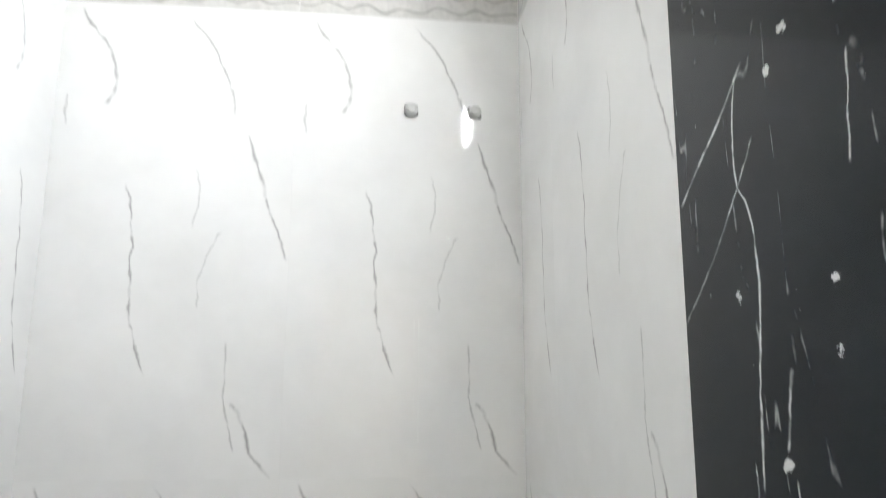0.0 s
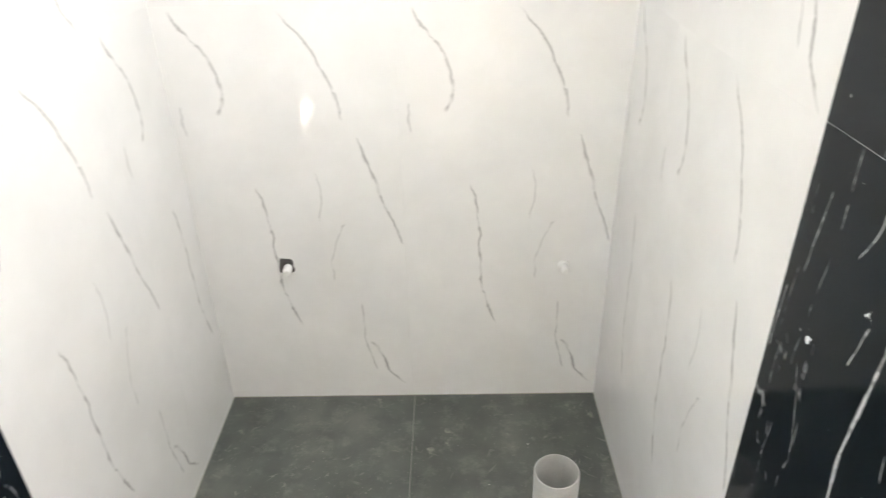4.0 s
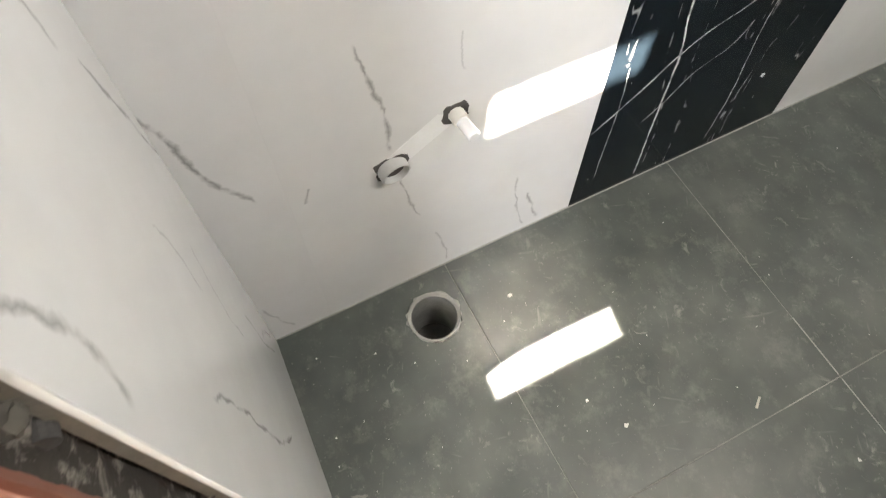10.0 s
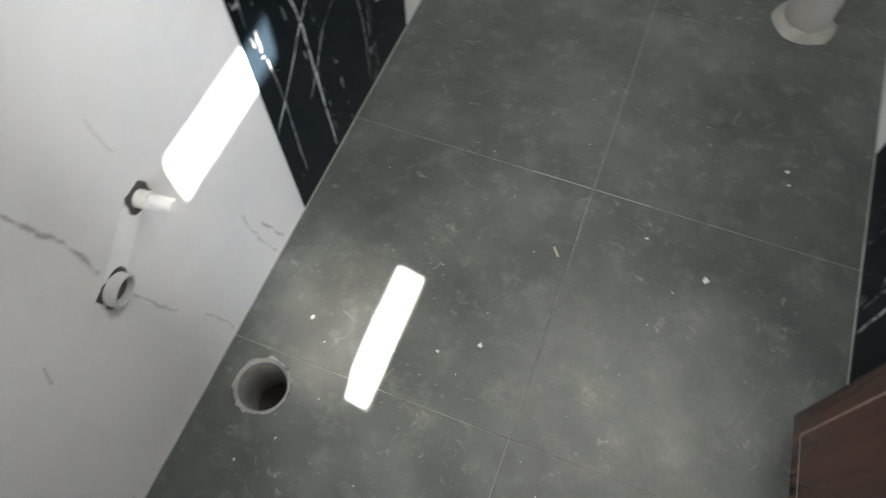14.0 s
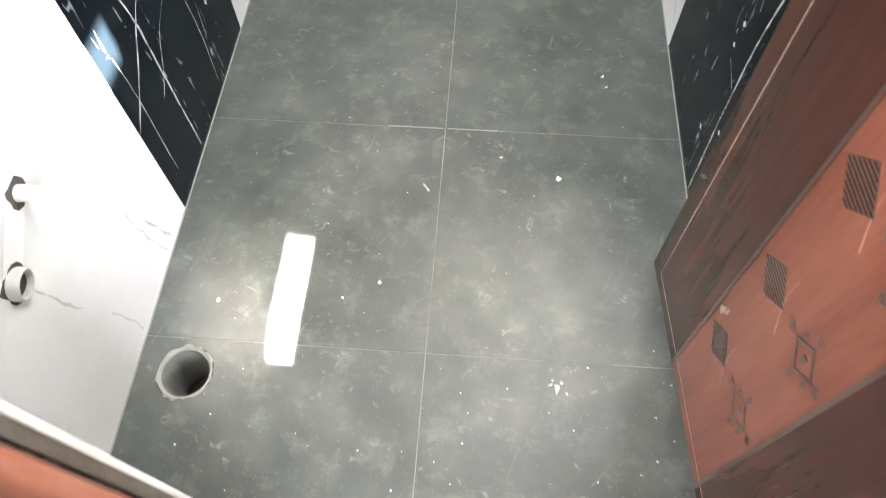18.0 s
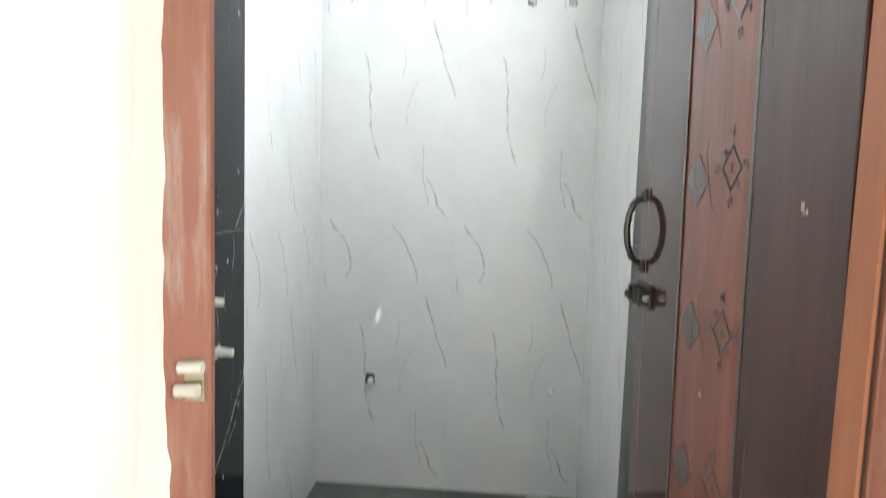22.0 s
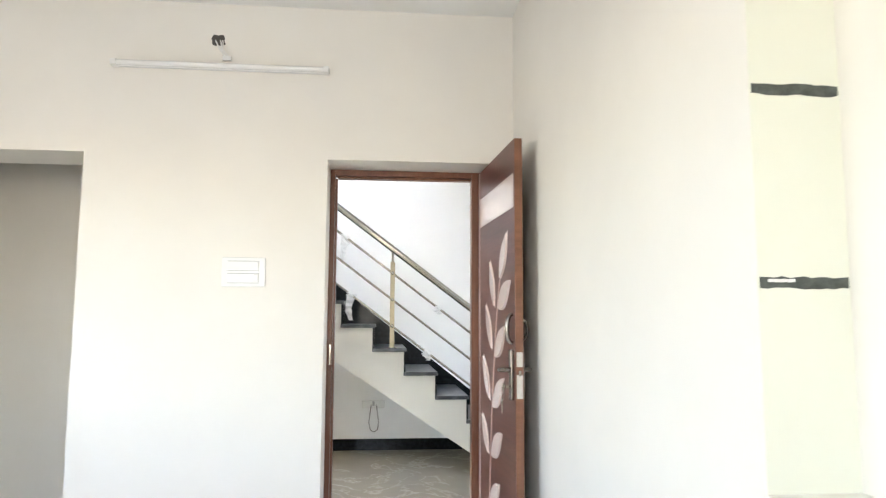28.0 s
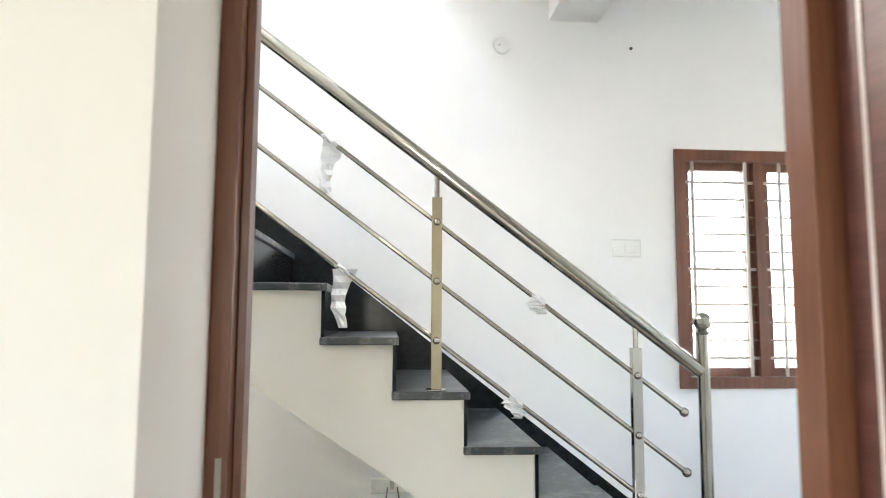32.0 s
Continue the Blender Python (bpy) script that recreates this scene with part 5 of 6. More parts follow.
part("lock_stile", box(0.418, LW, 0, LH, -0.030, 0.0, 0.002), M_LEAF_DARK, leaf_bath)
part("edge_strip", box(LW, LW + 0.004, 0, LH, -0.027, -0.003), M_LEAF_DARK, leaf_bath)
part("bottom_line", box(-0.030, 0.599, 0.034, 0.036, 0.0, 0.0004), M_SMEAR, leaf_bath, "thin pale line along the bottom")
part("groove_line", box(0.5990, 0.6010, 0.034, LH, 0.0, 0.0004), M_SMEAR, leaf_bath, "thin pale line near the edge")
for a in (0.178, 0.417):
    part("groove", box(a - 0.004, a + 0.004, 0.0, LH, 0.0002, 0.0009), M_INK, leaf_bath, "dark joint line")
lozenge = mesh_of("dark_lozenge", prism([(0, -0.040), (0.043, 0), (0, 0.040), (-0.043, 0)], 0.0006), M_INK)
diamond_bm = bmesh.new()
tube([(0, -0.029, 0), (0.030, 0, 0), (0, 0.029, 0), (-0.030, 0, 0)], 0.0048, 4, True, bm=diamond_bm)
tube([(0, -0.006, 0), (0, 0.006, 0)], 0.006, 4, bm=diamond_bm)
for v in diamond_bm.verts:
    v.co.z *= 0.2
diamond = mesh_of("diamond_motif", diamond_bm, M_INK)
hatch_bm = bmesh.new()
for k in range(-5, 6):
    y = k * 0.0066
    half = 0.041 * (1 - abs(y) / 0.040)
    if half > 0.004:
        add_box(hatch_bm, -half, half, y - 0.0012, y + 0.0012, 0.0006, 0.0009)
hatch = mesh_of("hatch_print", hatch_bm, M_LEAF_DARK)
curl_bm = bmesh.new()
for cx, cy, r, turn in ((0.048, -0.004, 0.010, 0.4), (0.025, 0.021, 0.006, 1.2), (0.003, 0.047, 0.009, 2.0), (-0.003, -0.046, 0.009, 5.1), (-0.026, -0.021, 0.006, 4.2), (-0.044, 0.006, 0.009, 3.4)):
    tube([Vector((cx, cy, 0.0006)) + Vector((math.cos(a + turn), math.sin(a + turn), 0)) * r * (1 - 0.085 * a) for a in (0.6 * k for k in range(17))], 0.0015, 4, bm=curl_bm)
for v in curl_bm.verts:
    v.co.z = 0.0006 + 0.25 * (v.co.z - 0.0006)
curls = mesh_of("curl_motif", curl_bm, M_INK)
for i in range(8):
    for mesh, x, z, name in ((lozenge, 0.360, 0.250, "dark_lozenge"), (hatch, 0.360, 0.250, "hatch_print"), (diamond, 0.243, 0.267, "diamond_motif"), (curls, 0.243, 0.267, "curl_motif")):
        wear(None, mesh, leaf_bath, name, Matrix.Translation((x, z + 0.2245 * i, -0.0012)))
for i in range(8):
    z0 = 0.21 + 0.2245 * i
    part("scroll_line", tube([(0.300 + 0.030 * math.sin(1.9 * k / 9), z0 + 0.011 * k, -0.0010) for k in range(10)], 0.0006, 4), M_SCROLL, leaf_bath, "thin pale scroll line")
# wiped plaster left on the door
rng = random.Random(41)
for cx, cy, r in ((0.098, 0.905, 0.014), (0.088, 0.868, 0.010), (0.30, 1.06, 0.005), (0.40, 0.30, 0.012), (0.05, 1.34, 0.007)):
    for j in range(4):
        w, h = r * rng.uniform(0.2, 0.5), r * rng.uniform(0.5, 1.0)
        out = [(w * math.cos(a) * rng.uniform(0.6, 1.2), h * math.sin(a) * rng.uniform(0.6, 1.2)) for a in (2 * math.pi * k / 9 for k in range(9))]
        part("plaster_smear", prism(out, 0.0004), M_SMEAR, leaf_bath, "dried plaster smear", m=Matrix.Translation((cx + rng.uniform(-1, 1) * r, cy + rng.uniform(-1, 1) * r, 0.0003)))
pull = part("pull_handle", tube([(0.615, 1.215, 0.0), (0.615, 1.217, 0.014), (0.615, 1.226, 0.024), (0.615, 1.250, 0.032), (0.615, 1.277, 0.035), (0.615, 1.304, 0.032), (0.615, 1.328, 0.024), (0.615, 1.337, 0.014), (0.615, 1.339, 0.0)], 0.0062, 8), M_DARKMETAL, leaf_bath, "black D-shaped pull handle", smooth=True)
for z in (1.209, 1.345):
    part("handle_foot", box(0.603, 0.627, z - 0.012, z + 0.012, 0.0, 0.008, 0.003), M_DARKMETAL, leaf_bath)
bolt = part("tower_bolt", box(0.548, 0.628, 1.135, 1.180, 0.0, 0.006, 0.002), M_DARKMETAL, leaf_bath, "black sliding bolt")
part("rod", tube([(0.542, 1.158, 0.014), (0.640, 1.158, 0.014)], 0.0075, 10), M_STEEL, bolt, smooth=True)
for x in (0.556, 0.588, 0.618):
    part("bolt_guide", box(x - 0.006, x + 0.006, 1.142, 1.174, 0.004, 0.026, 0.003), M_DARKMETAL, bolt)
part("knob", tube([(0.602, 1.158, 0.02), (0.602, 1.158, 0.036), (0.602, 1.158, 0.038)], [0.006, 0.008, 0.004], 10), M_STEEL, bolt, smooth=True)
for z in (0.30, 1.08):
    hinge = thing("butt_hinge", "dull steel hinge on the bathroom door frame", "hinge", Matrix.Translation((1.1180, -0.082, z)), "hinges of the bathroom door")
    part("leaf_plate", box(-0.0016, 0.0, -0.016, 0.014, -0.034, 0.034, 0.0005), M_HINGE, hinge)
    part("barrel", tube([(-0.001, 0.018, -0.034), (-0.001, 0.018, 0.034)], 0.0035, 10), M_HINGE, hinge, smooth=True)


# ---- bedroom things ----
def wall_plate(name, label, m, w, h, modules, lift=0.010):
    """A switch plate: bevelled frame, inner panel and its modules; local x across, y up, z out."""
    ob = thing(name, label, "switch plate", m)
    bm = bmesh.new()
    lo = [bm.verts.new(p) for p in ((0, 0, 0), (w, 0, 0), (w, h, 0), (0, h, 0))]
    b = 0.010
    hi = [bm.verts.new(p) for p in ((b * 0.5, b * 0.5, lift), (w - b * 0.5, b * 0.5, lift), (w - b * 0.5, h - b * 0.5, lift), (b * 0.5, h - b * 0.5, lift))]
    for i in range(4):
        bm.faces.new((lo[i], lo[(i + 1) % 4], hi[(i + 1) % 4], hi[i]))
    bm.faces.new(hi)
    part("frame", bm, M_PLASTIC, ob)
    for x0, x1, y0, y1, mat, z in modules:
        part("module" if mat is M_PLASTIC else "gap_line", box(x0, x1, y0, y1, lift - 0.002, lift + z, 0.0008, 1), mat, ob)
    return ob


m_north = basis((1, 0, 0), (0, 0, 1), (0, -1, 0), (0, YN, 0))
m_west = basis((0, 1, 0), (0, 0, 1), (1, 0, 0), (XW, 0, 0))
sp = thing("switch_plate", "white plastic switch plate on the cream wall beside the bathroom", "switch plate", m_north @ Matrix.Translation((0.182, 1.502, 0)))
bm = bmesh.new()
loops = []
for x0, x1, y0, y1, z in ((0, 0.203, 0, 0.075, 0), (0.001, 0.202, 0.001, 0.074, 0.006), (0.040, 0.162, 0.016, 0.060, 0.016)):
    loops.append([bm.verts.new(p) for p in ((x0, y0, z), (x1, y0, z), (x1, y1, z), (x0, y1, z))])
for a, b in zip(loops, loops[1:]):
    for i in range(4):
        bm.faces.new((a[i], a[(i + 1) % 4], b[(i + 1) % 4], b[i]))
bm.faces.new(loops[-1])
part("frame", bm, M_PLASTIC, sp)
part("blank_module", box(0.042, 0.090, 0.018, 0.058, 0.015, 0.018, 0.001, 1), M_PLASTIC, sp)
part("switch_module", box(0.0915, 0.160, 0.018, 0.058, 0.015, 0.0185, 0.001, 1), M_PLASTIC, sp)
part("gap_line", box(0.0895, 0.162, 0.0155, 0.0182, 0.0152, 0.0172), M_INK, sp)
part("gap_line", box(0.040, 0.162, 0.0585, 0.060, 0.0152, 0.0168), M_SMUDGE, sp)
for i, (w0, w1) in enumerate(((0.070, 0.080), (0.064, 0.082), (0.063, 0.080))):
    part("print_bar", box(w0, w1, 0.048 - 0.008 * i, 0.051 - 0.008 * i, 0.0178, 0.0183), M_PRINT, sp, "small grey printed bar")
part("print_bar", box(0.121, 0.130, 0.0225, 0.0238, 0.0183, 0.0188), M_PRINT, sp, "small grey printed bar")

# rough slots left for shelves in the alcove's side, and the chips opposite them
def slot(z, y0, y1, h, seed, name="shelf_slot"):
    rng = random.Random(seed)
    n = 12
    top = [(y0 + (y1 - y0) * i / n, h * 0.5 * rng.uniform(0.75, 1.1)) for i in range(n + 1)]
    low = [(y0 + (y1 - y0) * i / n, -h * 0.5 * rng.uniform(0.7, 1.1)) for i in range(n + 1)]
    return prism(low + top[::-1], 0.0015)


# thin skin whose colour carries the light's pale green cast
solid("wall_alcove_side", box(AW - 0.001, AW + 0.003, YN + 0.001, AY, AB, AT), M_NICHE_TINT, "side of the shelf alcove, tinted pale green for the light on it", "wall", "structure")
m_side = basis((0, 1, 0), (0, 0, 1), (1, 0, 0), (AW + 0.003, 0, 0))
for z, seed in ((1.784, 4), (1.400, 9)):
    ob = thing("shelf_slot", "dark rough slot cut in plaster for a shelf", "slot", m_side @ Matrix.Translation((0, z, 0)), "shelf slots in the alcove")
    part("mortar_bed", slot(z, YN + 0.004, AY - 0.004, 0.024, seed), M_SLOT, ob)
    if seed == 9:
        part("plaster_flake", slot(z, YN + 0.02, YN + 0.075, 0.007, 3), M_PLASTIC, ob, m=Matrix.Translation((0, 0.004, 0.0012)))
for z in (1.768, 1.399):
    bm = bmesh.new()
    bmesh.ops.create_icosphere(bm, subdivisions=2, radius=0.012)
    for v in bm.verts:
        v.co.y *= 0.25
    solid("plaster_chip", wobble(bm, 0.0015, int(z * 10)), M_CHIP, "chipped plaster spot at the alcove's edge", "plaster chip", m=Matrix.Translation((AE + 0.006, YN, z)), smooth=True, group="chipped spots at the alcove")

# double switch plate on the west wall
sw = thing("switch_plate", "white two-row switch plate on the cream wall", "switch plate", m_west @ Matrix.Translation((-1.889, 1.495, 0)))
part("frame", box(0, 0.222, 0, 0.152, 0, 0.012, 0.004), M_PLASTIC, sw)
for y0, y1 in ((0.020, 0.068), (0.084, 0.132)):
    part("switch_strip", box(0.030, 0.190, y0, y1, 0.011, 0.015, 0.002, 1), M_PLASTIC, sw)
    part("gap_line", box(0.030, 0.190, y1 - 0.0005, y1 + 0.0025, 0.0118, 0.0135), M_SMUDGE, sw)
    part("gap_line", box(0.030, 0.190, y0 - 0.0020, y0 + 0.0005, 0.0118, 0.0135), M_SMUDGE, sw)
    part("lever", box(0.163, 0.188, y0 + 0.012, y1 - 0.003, 0.014, 0.019, 0.002, 1), M_PLASTIC, sw)

# tube light over the switch plate
tl = thing("tube_light", "unlit white tube light batten high on the wall", "lamp", m_west @ Matrix.Translation((-2.486, 2.661, 0)))
part("batten", box(0, 1.125, -0.016, 0.012, 0, 0.030, 0.006), M_PLASTIC, tl)
part("tube", tube([(0.03, -0.002, 0.044), (1.095, -0.002, 0.044)], 0.014, 14), M_TUBE, tl, smooth=True)
for x in (0.0, 1.095):
    part("end_cap", box(x, x + 0.03, -0.018, 0.014, 0.0, 0.060, 0.004), M_PLASTIC, tl)
part("label_mark", box(1.04, 1.07, -0.006, 0.002, 0.030, 0.0306), M_SMUDGE, tl)
wires = thing("wire_stub", "dark wall hole with loose white wires above the light", "wires", m_west @ Matrix.Translation((-1.954, 2.816, 0)))
part("wall_hole", broken_patch(0.075, 0.060, 31), M_HOLE, wires, "dark broken hole")
for i, (a, b, c) in enumerate(((0.01, 0.03, 0.05), (-0.015, 0.035, 0.03), (0.02, 0.02, 0.06))):
    part("wire", tube([(a, 0, 0), (a + 0.01, -0.02, b), (c * 0.5, -0.06, 0.03), (0.04 + 0.012 * i, -0.105, 0.02)], 0.004, 6), M_PLASTIC, wires, smooth=True)
part("connector", box(0.030, 0.075, -0.118, -0.095, 0.008, 0.026, 0.003), M_PLASTIC, wires)

# ---- door to the stair hall ----
frame_hall = thing("door_frame", "varnished brown wooden door frame in a deep reveal", "door frame")
FX0, FX1 = XF - 0.065, XF
part("jamb", box(FX0, FX1, dy1, DO1, ZB, DOZ - 0.002, 0.003), M_SAPELE, frame_hall)
for y0, y1, r0, r1 in ((DO0, dy0 - 0.012, dy0 - 0.012, dy0),):
    part("jamb", box(FX0, FX1, y0, y1, ZB, DOZ - 0.002, 0.003), M_SAPELE, frame_hall)
    part("door_stop", box(FX0, FX1 - 0.028, r0, r1, ZB, dz, 0.002), M_SAPELE, frame_hall)
part("head", box(FX0, FX1, dy0 - 0.012, dy1, dz + 0.012, DOZ - 0.002, 0.003), M_SAPELE, frame_hall)
part("head_stop", box(FX0, FX1 - 0.028, dy0, dy1, dz, dz + 0.012, 0.002), M_SAPELE, frame_hall)
strike = thing("strike_plate", "thin steel strike plate let into the door frame", "strike plate", Matrix.Translation((FX1 + 0.0005, dy0 - 0.022, 1.135)))
part("plate", box(0, 0.0015, -0.004, 0.004, -0.055, 0.055), M_STEEL, strike)
solid("door_sill_stair_hall", boxes((XW - 0.33, XW + 0.0, DO0, DO1, -0.05, ZH)), M_HALLFLOOR, "pale marble sill of the stair-hall door", "threshold", "structure")

# leaf: local x from hinge to free edge, y up, z towards the room's south
LANG = math.atan2(0.047, 0.738)
leaf_hall = thing("bedroom_door", "walnut laminate door with ivory leaf inlay standing open", "door",
                  Matrix.Translation((-3.459, -0.515, -0.020)) @ Matrix.Rotation(LANG, 4, "Z") @ Matrix(((1, 0, 0, 0), (0, 0, -1, 0), (0, 1, 0, 0), (0, 0, 0, 1))))
HW, HB, HT = 0.800, ZH + 0.028, 2.186
part("panel", box(0, HW - 0.006, HB, HT, -0.036, 0, 0.0015), M_WALNUT, leaf_hall)
part("edge_band", box(HW - 0.006, HW, HB, HT, -0.0365, 0.0005, 0.001), M_WALNUT_EDGE, leaf_hall, "orange-brown edge band")
part("top_band", box(0.058, 0.778, 1.872, 2.020, 0, 0.0016), M_IVORY, leaf_hall, "ivory laminate band")
for y in (1.866, 2.020):
    part("band_line", box(0.058, 0.778, y, y + 0.006, 0, 0.0028, 0.0008, 1), M_IVORY, leaf_hall)
part("side_line", box(0.040, 0.047, HB, HT - 0.004, 0, 0.0026, 0.0008, 1), M_IVORY, leaf_hall, "thin ivory line")


def leaf_shape(base, tip, wide, n=14):
    (bx, by), (tx, ty) = base, tip
    d = Vector((tx - bx, ty - by))
    l = d.length
    d.normalize()
    s = Vector((-d.y, d.x))
    pts = []
    for k in range(n + 1):
        a = k / n
        pts.append(Vector(base) + d * (l * a) + s * (wide * math.sin(math.pi * a ** 0.92) ** 1.0))
    for k in range(n - 1, 0, -1):
        a = k / n
        pts.append(Vector(base) + d * (l * a) - s * (wide * math.sin(math.pi * a ** 0.92) ** 1.0))
    return [(p.x, p.y) for p in pts]


ds = 0.055
for base, tip, wide in (((0.461, 1.546), (0.616, 1.773), 0.052), ((0.354, 1.409), (0.250, 1.667), 0.042), ((0.426, 1.404), (0.672, 1.534), 0.058), ((0.293, 1.195), (0.154, 1.441), 0.044),
                        ((0.357, 1.163), (0.573, 1.324), 0.055), ((0.245, 0.937), (0.081, 1.168), 0.046), ((0.306, 0.910), (0.540, 1.075), 0.055), ((0.215, 0.660), (0.056, 0.857), 0.046), ((0.270, 0.665), (0.500, 0.810), 0.055), ((0.230, 0.420), (0.450, 0.560), 0.05)):
    part("leaf_inlay", prism(leaf_shape((base[0] + ds, base[1]), (tip[0] + ds, tip[1]), wide), 0.008, 0.0065), M_IVORY, leaf_hall, "raised ivory leaf")
stem = [(0.461, 1.55), (0.41, 1.42), (0.373, 1.296), (0.34, 1.17), (0.312, 1.049), (0.285, 0.92), (0.265, 0.797), (0.235, 0.60), (0.215, 0.40), (0.205, 0.22)]
part("stem_inlay", prism([(x + ds - 0.008, y) for x, y in stem] + [(x + ds + 0.008, y) for x, y in stem[::-1]], 0.003), M_STEM, leaf_hall, "pinkish stem strip")
LX = 0.752                       # line of the lock
lock = part("lock_plate", box(LX - 0.020, LX + 0.020, 0.990, 1.215, 0, 0.016, 0.004), M_LOCK, leaf_hall, "darkened steel lock plate")
part("lever_handle", tube([(LX, 1.125, 0.012), (LX, 1.125, 0.038), (LX - 0.008, 1.124, 0.042), (LX - 0.040, 1.121, 0.045), (LX - 0.085, 1.119, 0.044), (LX - 0.105, 1.118, 0.041)], [0.011, 0.011, 0.011, 0.0105, 0.010, 0.008], 10), M_LOCK, lock, smooth=True)
part("key_blade", box(LX - 0.003, LX + 0.003, 1.046, 1.056, 0.006, 0.036), M_STEEL, lock)
part("key_bow", tube([(LX - 0.016 * math.cos(a), 1.051 + 0.014 * math.sin(a), 0.044) for a in (2 * math.pi * k / 10 for k in range(10))], 0.004, 6, True), M_STEEL, lock, smooth=True)
part("spare_key", box(LX - 0.062, LX - 0.048, 0.925, 0.995, 0.036, 0.040, 0.001), M_STEEL, lock)
part("key_ring", tube([(LX - 0.030 + 0.024 * math.cos(a), 1.015 + 0.030 * math.sin(a), 0.040) for a in (2 * math.pi * k / 14 for k in range(14))], 0.0016, 6, True), M_STEEL, lock, smooth=True)
part("pull_handle", tube([(LX, 1.246, 0.0), (LX, 1.248, 0.012), (LX, 1.262, 0.021), (LX, 1.290, 0.027), (LX, 1.330, 0.027), (LX, 1.358, 0.021), (LX, 1.372, 0.012), (LX, 1.374, 0.0)], [0.008, 0.009, 0.010, 0.011, 0.011, 0.010, 0.009, 0.008], 10), M_LOCK, leaf_hall, "curved steel pull handle", smooth=True)
part("back_pull_handle", tube([(0.752, 1.255, -0.036), (0.756, 1.257, -0.050), (0.760, 1.272, -0.062), (0.762, 1.305, -0.068), (0.760, 1.338, -0.062), (0.756, 1.353, -0.050), (0.752, 1.355, -0.036)], 0.0065, 8), M_LOCK, leaf_hall, "curved steel pull handle", smooth=True)
for z0, z1 in ((1.000, 1.106), (1.140, 1.205)):
    part("lock_face", box(HW - 0.0005, HW + 0.0016, z0, z1, -0.032, -0.004, 0.0006, 1), M_KEEP, leaf_hall, "worn pale lock face")
part("latch_bolt", box(HW + 0.001, HW + 0.010, 1.10, 1.125, -0.024, -0.012, 0.002), M_STEEL, leaf_hall)
part("back_lever", tube([(0.755, 1.125, -0.036), (0.755, 1.125, -0.072), (0.745, 1.125, -0.080), (0.66, 1.122, -0.078)], 0.0095, 8), M_LOCK, leaf_hall, smooth=True)
part("back_plate", box(0.735, 0.775, 0.990, 1.215, -0.050, -0.036, 0.004), M_LOCK, leaf_hall)

# ---- stairs ----
TREADS, RISE, GO = 14, 0.1810, 0.2415
XN = -4.898                      # open side of the flight


def nose_y(k):
    return -0.6205 - GO * (k - 5)


def step_z(k):
    return 0.932 + RISE * (k - 5)


stairs = thing("staircase", "concrete staircase with black granite treads and ivory painted side", "staircase", kind="structure")
bm = bmesh.new()
soffit = lambda y: max(ZH, 0.353 + 0.665 * (-0.415 - y))
for k in range(2, TREADS + 1):
    y1, y0, top = nose_y(k) - 0.02, nose_y(k + 1) - 0.02, step_z(k) - 0.026
    cuts = [y1] + ([-0.155] if y0 < -0.155 < y1 else []) + [y0]
    for p, q in zip(cuts, cuts[1:]):
        v = [bm.verts.new(c) for x in (XN, XS) for c in ((x, p, soffit(p)), (x, q, soffit(q)), (x, q, top), (x, p, top))]
        for f in ((0, 1, 2, 3), (7, 6, 5, 4), (0, 4, 5, 1), (3, 2, 6, 7)) + (((0, 3, 7, 4),) if p == y1 else ()):
            bm.faces.new([v[i] for i in f])
bmesh.ops.remove_doubles(bm, verts=bm.verts[:], dist=0.0001)
part("flight", bm, M_STRINGER, stairs)
tread_mesh = mesh_of("tread", box(XS + 0.003, XN + 0.022, -GO - 0.022, 0.0, -0.026, 0.0, 0.003, 1), M_TREAD)
riser_mesh = mesh_of("riser", box(XS + 0.003, XN + 0.004, -0.020, -0.008, 0.0, RISE - 0.026), M_GRANITE)
for k in range(2, TREADS + 1):
    wear(None, tread_mesh, stairs, "tread", Matrix.Translation((0, nose_y(k), step_z(k))))
    wear(None, riser_mesh, stairs, "riser", Matrix.Translation((0, nose_y(k), step_z(k - 1))))
# black skirting that climbs the wall beside the flight, and the one along the floor
out = [(0.05, 0.604 + 0.771 * (-0.114 - 0.05)), (-2.6, 0.604 + 0.771 * (-0.114 + 2.6)), (-2.6, 1.7), (0.05, ZH)]
part("climbing_skirting", prism([(y, z) for y, z in out], 0.010), M_GRANITE, stairs, "black granite skirting", m=basis((0, 1, 0), (0, 0, 1), (1, 0, 0), (XS + 0.001, 0, 0)))
solid("baseboard_stair_hall", boxes((XS, XS + 0.012, -4.4, -0.20, ZH, ZH + 0.098)), M_GRANITE, "black granite skirting under the stairs", "skirting", "structure")

# railing
rail = thing("stair_railing", "polished steel stair railing with three thin rods", "railing")
XR = -4.925


def along(y0, z0, y1, z1, y):
    return z0 + (z1 - z0) * (y - y0) / (y1 - y0)


hz = lambda y: along(-1.599, 2.350, -0.042, 1.180, y)
part("handrail", tube([(XR, -3.0, hz(-3.0)), (XR, -0.040, hz(-0.040))], 0.025, 20), M_STEEL, rail, smooth=True)
for y0, z0, y1, z1 in ((-1.593, 2.156, -0.104, 1.036), (-1.593, 1.948, -0.101, 0.831), (-1.593, 1.743, -0.10, 0.630)):
    part("rod", tube([(XR, -3.0, along(y0, z0, y1, z1, -3.0)), (XR, y1, z1)], 0.0085, 12), M_STEEL, rail, smooth=True)
    bm = bmesh.new()
    bmesh.ops.create_uvsphere(bm, u_segments=14, v_segments=8, radius=0.017)
    part("rod_ball", bm, M_STEEL, rail, m=Matrix.Translation((XR, y1, z1)), smooth=True)
